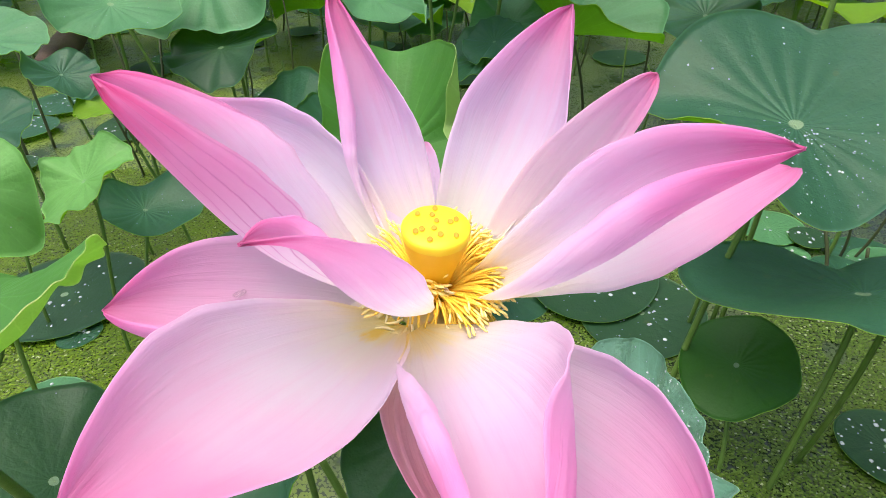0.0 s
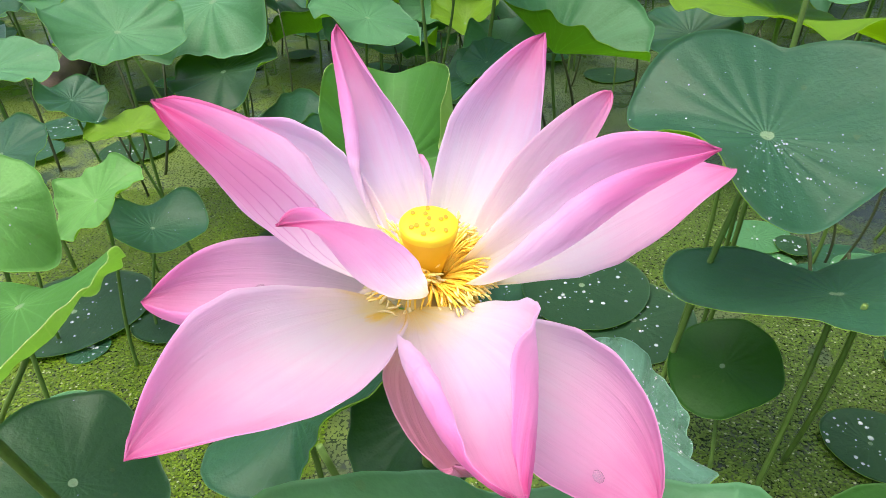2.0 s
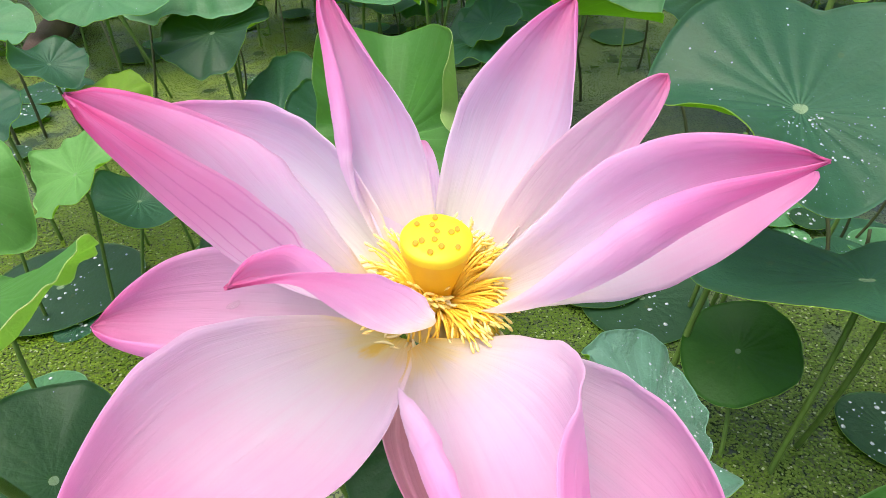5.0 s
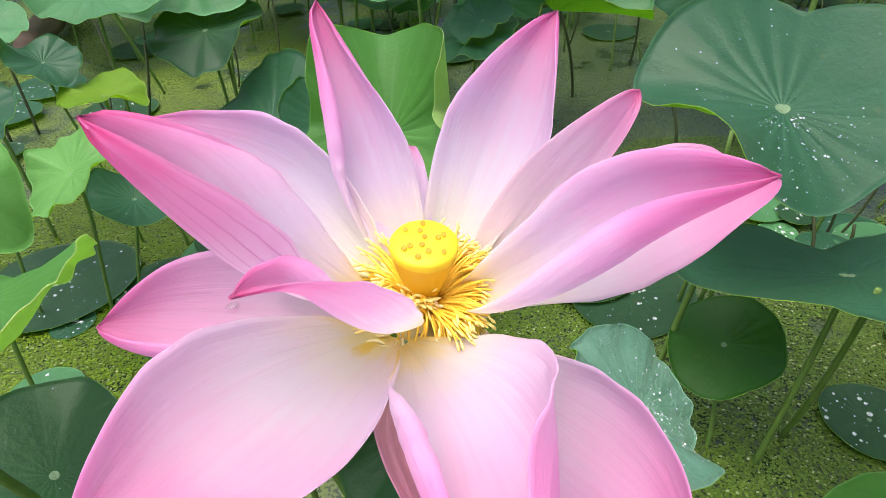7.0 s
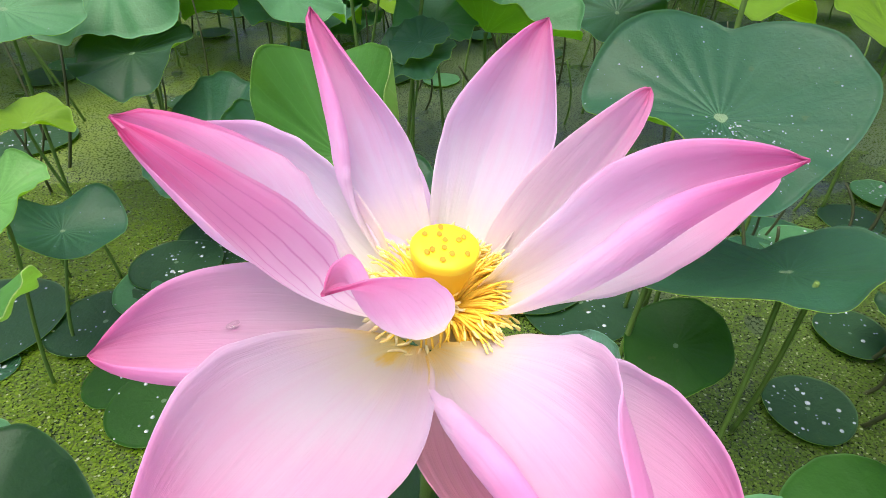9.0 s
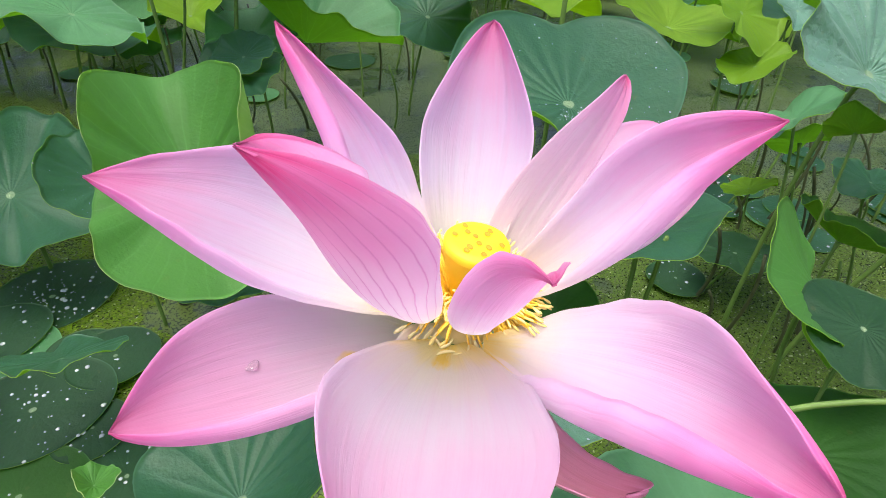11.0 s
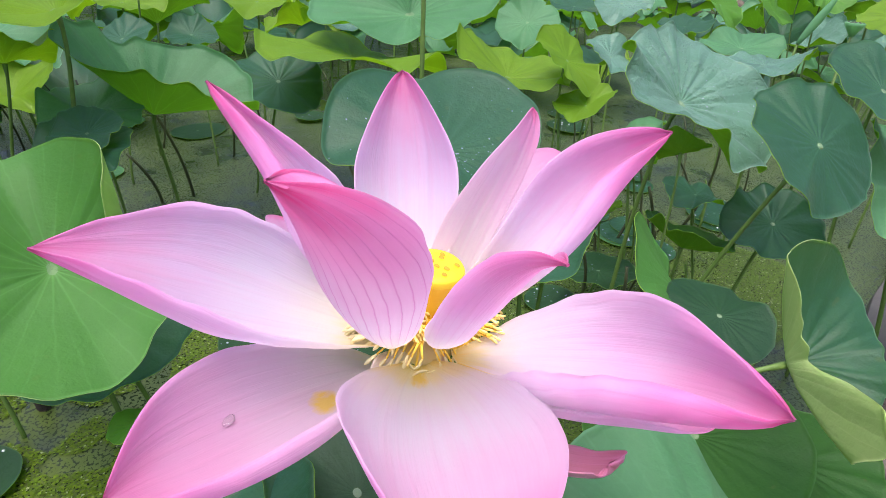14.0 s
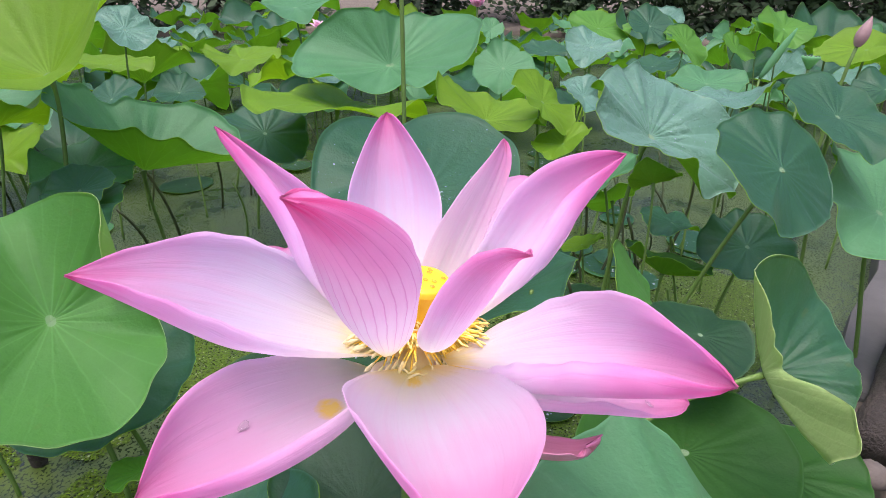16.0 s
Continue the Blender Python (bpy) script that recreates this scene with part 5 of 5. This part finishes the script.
# ---- further leaves ----
def far_leaves():
    rng = random.Random(5)
    placed = []
    tries = 0
    rest = [[], [], [], []]
    mats = [LEAF_TEAL, LEAF_GREEN, LEAF_BRIGHT, LEAF_YELLOW, LEAF_SILVER, LEAF_UNDER]
    kinds = ("teal", "green", "bright", "yellow", "silver")
    while len(placed) < 430 and tries < 9000:
        tries += 1
        d, az = rng.uniform(2.2, 7.8), radians(rng.uniform(-44, 82))
        x, y = d * math.sin(az) - 0.1, d * math.cos(az)
        if y < 0.17 * x + 0.14 or math.hypot(x, y) < 2.9 and x > 0.4 or (x <= 0.4 and y < 2.2):
            continue
        if x > 7.2 or y > 7.8 or math.hypot(x, y) > 7.6:
            continue
        R = rng.uniform(0.11, 0.23)
        if any(math.hypot(x - p, y - q) < (R + s) * 0.5 for p, q, s in placed):
            continue
        placed.append((x, y, R))
        kind = rng.choice((0, 0, 0, 0, 0, 1, 1, 1, 4, 4, 3))
        z = WATER + rng.choice((rng.uniform(0.08, 0.22), rng.uniform(0.20, 0.50), rng.uniform(0.20, 0.50))) * (1 if d < 3.4 else 0.72)
        q = lambda s: (rng.uniform(-s, s), rng.uniform(-s, s))
        shape = dict(n=q(0.4), k=(rng.uniform(0.1, 0.75), rng.uniform(-0.25, 0.1)), a2=q(0.26), a3=q(0.18), a4=q(0.10), e1=q(0.10), e2=q(0.08), e3=q(0.05), crimp=0.045)
        if math.hypot(x, y) < 4.6:
            leaf(kinds[kind], (x, y, z), R, fine=False, **shape)
            continue
        # the furthest ones cannot be told apart
        g, uv, nn = leaf_shape((x, y, z), R, nr=8, na=48, seed=x * 3.1 + y * 5.7, **shape)
        vs, fs, slots, _ = sheet(g, 0.0009, wrap=True)
        k = len(rest[0])
        rest[0] += list(vs)
        rest[1] += [tuple(i + k for i in f) for f in fs]
        rest[2] += [kind if m == 0 else 5 for m in slots]
        rest[3] += list(uv) + list(uv)
    ob = mesh_part("far_lotus_leaves", rest[0], rest[1], mats, uv=rest[3], slots=rest[2])
    tagged(ob, "crowd of green lotus leaves far across the pond", "lotus leaves", kind="stuff")


far_leaves()


# ---- pond and banks ----
SHORE = [(0.55, -0.55), (0.72, -0.02), (0.95, 0.13), (1.30, 0.196), (1.62, 0.207), (3.4, 0.42), (7.2, 1.5), (8.0, 4.2), (7.0, 6.8), (4.0, 8.9), (-1.5, 9.2), (-6.5, 7.5), (-8.5, 2.0), (-7.0, -2.5), (-2.5, -2.2), (-0.4, -0.75)]
V = [(x, y, WATER) for x, y in ((-12, -6), (10, -6), (10, 13), (-12, 13))]
tagged(mesh_part("water", V, [(0, 1, 2, 3)], POND, smooth=False), "still dark pond water with patches of duckweed", "water", kind="structure")


def bank():
    """The ground round the pond: a rough edge, a lip and a sheet that runs to the horizon."""
    line = []
    m = len(SHORE)
    for i in range(m):
        a, b = np.array(SHORE[i]), np.array(SHORE[(i + 1) % m])
        n = max(2, int(np.linalg.norm(b - a) / 0.12))
        line += [a + (b - a) * k / n for k in range(n)]
    c = np.array((-1.0, 3.3))
    rings = []
    for off, z in ((0.0, WATER - 0.05), (0.0, 0.0), (0.03, 0.028), (0.2, 0.03), (1.0, 0.04), (4.0, 0.08), (15.0, 0.1), (400.0, 0.1)):
        ring = []
        for k, p in enumerate(line):
            d = (p - c) / np.linalg.norm(p - c)
            j = noise.noise(Vector((p[0] * 6, p[1] * 6, z * 9))) * 0.012 * (1 if off < 5 else 0)
            q = p + d * (off + j)
            ring.append((q[0], q[1], z + (noise.noise(Vector((q[0] * 3, q[1] * 3, 1))) * 0.02 if 0.1 < off < 10 else 0)))
        rings.append(ring)
    n = len(line)
    verts = [v for r in rings for v in r]
    faces = [(i * n + k, i * n + (k + 1) % n, (i + 1) * n + (k + 1) % n, (i + 1) * n + k) for i in range(len(rings) - 1) for k in range(n)]
    tagged(mesh_part("ground", verts, faces, [SOIL]), "bare sandy ground round the pond", "ground", kind="structure")


bank()


def slab():
    """The rough concrete edging on the near bank."""
    low = [(0.98, 0.150), (1.30, 0.200), (1.60, 0.212), (2.1, 0.30), (2.1, 0.05), (1.60, -0.02), (1.25, -0.02), (0.98, 0.02)]
    V, F = [], []
    for z, inset in ((-0.09, 0), (0.035, 0), (0.045, 0.008)):
        for x, y in low:
            cx, cy = 1.5, 0.1
            V.append((x + (cx - x) * inset, y + (cy - y) * inset * 3, z + 0.004 * noise.noise(Vector((x * 9, y * 9, 0)))))
    n = len(low)
    for i in range(2):
        F += [(i * n + k, i * n + (k + 1) % n, (i + 1) * n + (k + 1) % n, (i + 1) * n + k) for k in range(n)]
    F.append(tuple(2 * n + k for k in range(n)))
    F = [f[::-1] for f in F]
    ob = thing("edging_slab", "rough grey concrete edging slab on the bank", "slab")
    mesh_part("slab", V, F, CONCRETE, ob, smooth=False)


slab()


def old_log(a, b, r, name="log", label="weathered dark driftwood log lying on the bank", mat=None):
    a, b = Vector(a), Vector(b)
    ob = thing(name, label, "log")
    pts = [a.lerp(b, k / 9) + Vector((0, 0, 0.006 * math.sin(k * 1.3))) for k in range(10)]
    vs, fs = tube(pts, [r * (0.75 + 0.3 * noise.noise(Vector((k * 0.7, 3, 1)))) for k in range(10)], 18)
    out = []
    for k, v in enumerate(vs):
        p = pts[k // 18]
        out.append(p + (Vector(v) - p) * (1 + 0.22 * noise.noise(Vector((k % 18 * 1.7, k // 18 * 0.6, 2)))))
    mesh_part("trunk", out, fs, mat or BARK, ob)


old_log((1.36, 0.085, 0.085), (0.83, 0.055, 0.045), 0.045)
old_log((-1.49, 2.22, -0.02), (-1.66, 2.95, 0.03), 0.065, label="brown driftwood log lying in the pond", mat=DRIFTWOOD)


def pebble(x, y, z, r, seed):
    V, F = [], []
    n, m = 10, 6
    for i in range(m + 1):
        for k in range(n):
            th, ph = math.pi * i / m, 2 * math.pi * k / n
            d = Vector((math.sin(th) * math.cos(ph), math.sin(th) * math.sin(ph), 0.72 * math.cos(th)))
            V.append(Vector((x, y, z)) + d * r * (1 + 0.22 * noise.noise(d * 1.6 + Vector((seed, 0, 0)))))
    for i in range(m):
        for k in range(n):
            F.append((i * n + k, (i + 1) * n + k, (i + 1) * n + (k + 1) % n, i * n + (k + 1) % n))
    ob = thing("stone", "rounded brown-grey stone on the bank", "stone", "stones on the bank")
    mesh_part("pebble", V, F, STONE, ob)


_rng = random.Random(3)
for k in range(34):
    pebble(_rng.uniform(0.76, 1.0), _rng.uniform(-0.14, 0.07), 0.035 + _rng.uniform(0, 0.02), _rng.uniform(0.012, 0.026), k)


# ---- stalks, stub, bud and distant flowers ----
def lone_stalk(a, b, r, mat, label, name="lotus_stalk", bend=0.02):
    a, b = np.array(a, float), np.array(b, float)
    ob = thing(name, label, "stalk", "bare stalks")
    side = np.array((bend, -bend, 0))
    vs, fs = tube(bezier(a, a * 0.66 + b * 0.34 + side, a * 0.33 + b * 0.67 + side, b, 9), [r * (1 - 0.03 * k) for k in range(9)], 8)
    mesh_part("stem", vs, fs, mat, ob)


lone_stalk((-0.412, 0.392, WATER - 0.02), (-0.332, 0.251, 0.45), 0.0055, STALK, "thick green lotus stalk leaning past a dark leaf", bend=0.0)
lone_stalk((-0.017, 1.607, WATER - 0.02), (-0.038, 1.609, 0.42), 0.0055, STALK, "straight green lotus stalk holding a leaf up", bend=0.004)
lone_stalk((0.455, 0.752, WATER - 0.02), (0.468, 0.772, 1.05), 0.0042, STALK, "tall slim lotus stalk rising behind a leaf", bend=0.004)
lone_stalk((-0.118, 1.075, WATER - 0.03), (-0.126, 1.06, WATER + 0.055), 0.014, BARK, "dark rotten stump of an old stalk in the water", name="old_stump", bend=0.0)
lone_stalk((0.511, 0.546, WATER - 0.02), (0.461, 0.474, 0.303), 0.0042, STALK, "tall leaning lotus stalk beside a leaf", bend=0.006)
lone_stalk((0.452, 0.841, WATER - 0.02), (0.458, 0.842, 0.30), 0.0045, STALK, "straight lotus stalk under a large leaf", bend=0.006)
lone_stalk((0.498, 0.847, WATER - 0.02), (0.467, 0.792, 0.32), 0.0045, STALK, "straight lotus stalk under a large leaf", bend=0.004)
lone_stalk((-0.107, 0.431, WATER - 0.02), (-0.140, 0.397, 0.189), 0.0055, STALK, "thick pale green stalk of a folded leaf", bend=0.006)
_rng = random.Random(12)
for _ in range(60):
    x, y = _rng.uniform(-1.5, 1.9), _rng.uniform(1.25, 3.0)
    if y < 0.45 * x + 0.65:
        continue
    h = _rng.uniform(0.1, 0.36)
    lone_stalk((x, y, WATER - 0.02), (x + _rng.uniform(-0.08, 0.08), y + _rng.uniform(-0.06, 0.06), WATER + h), _rng.uniform(0.003, 0.005), _rng.choice((STALK, STALK_DARK, STALK_DARK)), "old thin lotus stalk standing in the water")
for _ in range(42):
    x, y = _rng.uniform(0.65, 1.75), _rng.uniform(0.42, 1.15)
    if y < 0.25 * x + 0.2:
        continue
    h = _rng.uniform(0.08, 0.30)
    lone_stalk((x, y, WATER - 0.02), (x + _rng.uniform(-0.07, 0.07), y + _rng.uniform(-0.07, 0.07), WATER + h), _rng.uniform(0.003, 0.0048), _rng.choice((STALK, STALK_DARK, STALK_DARK)), "old thin lotus stalk standing in the water")


def closed_bud(foot, base, tip, r):
    ob = thing("lotus_bud", "closed greyish pink lotus bud on a green stalk", "lotus bud")
    base, tip = Vector(base), Vector(tip)
    ax = (tip - base).normalized()
    x = ax.orthogonal().normalized()
    y = ax.cross(x)
    for k in range(6):
        V, F = [], []
        for i in range(11):
            s = i / 10
            w = r * math.sin(math.pi * min(1, 0.08 + s * 0.92) ** 0.8) * (1 + 0.04 * (k % 2))
            for j in range(7):
                a = 2 * math.pi * k / 6 + (j / 6 - 0.5) * 1.5
                V.append(base + ax * ((tip - base).length * s) + (x * math.cos(a) + y * math.sin(a)) * max(w, 0.0008))
        for i in range(10):
            for j in range(6):
                F.append((i * 7 + j, i * 7 + j + 1, (i + 1) * 7 + j + 1, (i + 1) * 7 + j))
        mesh_part("petal", V, F, BUD, ob)
    vs, fs = tube(bezier(base, base - ax * 0.1, Vector(foot) + Vector((0, 0, 0.2)), foot, 9), [0.005] * 9, 8)
    mesh_part("stalk", vs, fs, STALK, ob)


closed_bud((1.93, 0.50, WATER), (1.967, 0.476, 0.551), (1.976, 0.460, 0.636), 0.018)


def rolled_leaf(foot, low, high, r):
    """A young leaf still rolled into a spear."""
    ob = thing("rolled_leaf", "young lotus leaf still rolled into a spear", "lotus leaf")
    vs, fs = tube(bezier(low, np.array(low) * 0.66 + np.array(high) * 0.34, np.array(low) * 0.33 + np.array(high) * 0.67, high, 11), [0.003 + r * math.sin(math.pi * min(1, 0.1 + k / 11)) for k in range(11)], 12)
    mesh_part("roll", vs, fs, LEAF_GREEN, ob)
    vs, fs = tube(bezier(low, np.array(low) + (0, 0, -0.1), np.array(foot) + (0, 0, 0.2), foot, 8), [0.004] * 8, 8)
    mesh_part("stalk", vs, fs, STALK, ob)


rolled_leaf((2.06, 0.80, WATER), (2.085, 0.760, 0.419), (2.122, 0.691, 0.583), 0.011)


def seed_head(x, y, z, r):
    """A green pod left after its petals fell."""
    ob = thing("seed_head", "green lotus seed head with a flat pitted top", "seed head")
    vs, fs = tube([(x, y, z), (x, y, z + r * 0.5), (x, y, z + r * 1.0), (x, y, z + r * 1.35), (x, y, z + r * 1.42)], [r * 0.2, r * 0.5, r * 0.85, r, r * 0.9], 18)
    pod_ob = mesh_part("pod", vs, fs, LEAF_GREEN, ob)
    for k in range(12):
        a, q = k * 2.4, r * 0.8 * math.sqrt((k + 0.5) / 12)
        p = Vector((x + q * math.cos(a), y + q * math.sin(a), z + r * 1.42))
        V, F = [], []
        dome(V, F, p, Vector((0, 0, 1)), r * 0.13, 0.5)
        mesh_part("seed", V, F, STALK_DARK, pod_ob)
    vs, fs = tube([(x, y, z), (x + 0.01, y + 0.02, WATER)], [0.004, 0.005], 7)
    mesh_part("stalk", vs, fs, STALK, ob)


seed_head(1.843, 0.554, 0.490, 0.026)


def distant_flower(x, y, z, r, seed):
    rng = random.Random(seed)
    ob = thing("lotus_flower", "pink lotus flower among the far leaves", "lotus flower", "far flowers")
    for k in range(9):
        a = 2 * math.pi * k / 9 + rng.uniform(-0.2, 0.2)
        up = rng.uniform(0.5, 1.3)
        d = Vector((math.cos(a), math.sin(a), up)).normalized()
        s = Vector((-math.sin(a), math.cos(a), 0))
        nn = s.cross(d)
        V, F = [], []
        for i in range(8):
            t = i / 7
            w = r * 0.36 * max(0.02, math.sin(math.pi * t ** 0.8) if 0 < t < 1 else 0.02)
            for j in range(5):
                q = (j / 2 - 1)
                V.append(Vector((x, y, z)) + d * (r * t) + s * (w * q) + nn * (w * 0.5 * q * q - r * 0.15 * math.sin(math.pi * t)))
        for i in range(7):
            for j in range(4):
                F.append((i * 5 + j, i * 5 + j + 1, (i + 1) * 5 + j + 1, (i + 1) * 5 + j))
        mesh_part("petal", V, F, FARPINK, ob)
    vs, fs = tube([(x, y, z), (x, y, WATER)], [0.006, 0.007], 6)
    mesh_part("stalk", vs, fs, STALK, ob)


distant_flower(2.028, 3.343, 0.42, 0.085, 1)
distant_flower(2.768, 2.719, 0.56, 0.085, 2)


# ---- trees and bushes on the far bank ----
def bush(x, y, r, h, seed, trunk=0.0):
    rng = random.Random(seed)
    ob = thing("tree" if trunk else "bush", ("dark leafy tree with a bare trunk on the far bank" if trunk else "dense dark green bush on the far bank"), "tree" if trunk else "bush", "trees on the bank" if trunk else "bushes on the bank")
    vs, fs = tube(bezier((x, y, 0), (x + 0.1, y, (trunk + h) * 0.3), (x - 0.1, y + 0.1, (trunk + h) * 0.5), (x, y, trunk + h * 0.6), 8), [0.05 * r + 0.05 + 0.1 * (trunk > 0) - 0.012 * k for k in range(8)], 9)
    mesh_part("trunk", vs, fs, BARK, ob)
    V, F = [], []
    clumps = [(rng.gauss(0, 0.42), rng.gauss(0, 0.42), rng.uniform(-0.1, 1)) for _ in range(40)]
    for cx, cy, cz in clumps:
        for _ in range(90):
            d = Vector((rng.gauss(0, 1), rng.gauss(0, 1), rng.gauss(0, 1))).normalized() * rng.random() ** 0.4 * 0.33
            p = Vector((x + (cx + d.x) * r, y + (cy + d.y) * r, trunk + max(0.02, (cz + d.z)) * h))
            u = Vector((rng.gauss(0, 1), rng.gauss(0, 1), rng.gauss(0, 0.6))).normalized()
            w = u.orthogonal().normalized()
            s = rng.uniform(0.05, 0.10)
            k = len(V)
            V += [p - u * s, p + w * s * 0.45, p + u * s, p - w * s * 0.45]
            F.append((k, k + 1, k + 2, k + 3))
    mesh_part("crown", V, F, HEDGE, ob, smooth=False)


for k, (x, y, r, h, tr) in enumerate([(9.6, 2.9, 0.9, 1.6, 0), (8.7, 4.4, 1.1, 1.5, 0), (8.4, 6.0, 1.2, 1.7, 0), (7.3, 8.0, 1.3, 1.6, 0), (4.9, 9.5, 1.3, 1.7, 0), (10.2, 1.6, 1.0, 1.5, 0), (2.7, 9.6, 1.4, 1.6, 0), (0.8, 10.1, 1.4, 1.7, 0), (-1.4, 10.4, 1.5, 1.8, 0), (9.5, 3.6, 1.8, 2.6, 0.9), (9.2, 6.2, 1.9, 2.8, 1.0), (7.6, 8.9, 1.9, 2.8, 1.0), (10.8, 1.6, 1.8, 2.6, 0.9), (5.0, 11.0, 2.0, 3.0, 1.0), (1.8, 12.0, 2.0, 3.0, 1.0), (12.0, 4.6, 2.2, 3.2, 0.6), (11.0, 8.0, 2.2, 3.2, 0.6), (12.6, 2.6, 2.0, 3.0, 0.2), (-4.5, 10.5, 2.0, 2.6, 0.4)]):
    bush(x, y, r, h, k + 40, tr)


# ---- duckweed ----
def duckweed(count=340000):
    rng = np.random.default_rng(4)
    xy = np.stack([rng.uniform(-1.0, 1.5, count), 0.3 + 1.2 * rng.random(count) ** 1.2], 1)
    keep = [noise.noise(Vector((p[0] * 2.2, p[1] * 2.2, 3))) + 0.35 * noise.noise(Vector((p[0] * 11, p[1] * 11, 7))) > (-0.6 if p[1] < 0.55 * p[0] + 0.55 or p[0] < -0.2 else -0.02) for p in xy]
    xy = xy[np.array(keep)]
    m = len(xy)
    a = np.linspace(0, 2 * np.pi, 5, endpoint=False)[None] + rng.uniform(0, 6, (m, 1))
    r = rng.uniform(0.0013, 0.0028, (m, 1))
    sq = rng.uniform(0.7, 1.0, (m, 1))
    tilt = rng.normal(0, 0.12, (m, 2))
    dx, dy = r * np.cos(a), r * sq * np.sin(a)
    z = WATER + 0.0015 + rng.uniform(0, 0.002, (m, 1)) + dx * tilt[:, :1] + dy * tilt[:, 1:]
    verts = np.stack([xy[:, :1] + dx, xy[:, 1:] + dy, z], -1).reshape(-1, 3)
    faces = np.arange(m * 5).reshape(m, 5).tolist()
    ob = mesh_part("duckweed", verts.tolist(), faces, DUCKWEED, smooth=False)
    tagged(ob, "carpet of tiny green duckweed on the water", "duckweed", kind="stuff")


duckweed()


# ---- small things on the petals ----
def petal_bead(p, n, r):
    V, F = [], []
    dome(V, F, Vector(p), Vector(n).normalized(), r, 0.3)
    ob = mesh_part("water_drop", V, F, CLEAR)
    tagged(ob, "clear flattened water drop lying on a pink petal", "water drop", "drops on the petals")


petal_bead((-0.0945, 0.2238, 0.5400), (-0.1, -0.1, 1), 0.0034)
petal_bead((0.0582, 0.1094, 0.5336), (0.4, -0.3, 1), 0.0026)


def fallen_stamen(p, deg):
    """A curved cream anther that dropped on a petal."""
    c, s = math.cos(radians(deg)), math.sin(radians(deg))
    pts = [(p[0] + c * t - s * 0.3 * t * t / 0.004, p[1] + s * t + c * 0.3 * t * t / 0.004, p[2]) for t in np.linspace(-0.004, 0.004, 6)]
    vs, fs = tube(pts, [0.0003, 0.0006, 0.0007, 0.0007, 0.0006, 0.0003], 6)
    ob = mesh_part("fallen_stamen", vs, fs, ANTHER)
    tagged(ob, "curved cream stamen fallen on a pale petal", "stamen", "fallen stamens")


for p, deg in (((-0.0242, 0.1887, 0.5499), 170), ((-0.0180, 0.1840, 0.5503), 140), ((-0.0240, 0.1960, 0.5495), 100), ((-0.0205, 0.1925, 0.5490), 20)):
    fallen_stamen(p, deg)
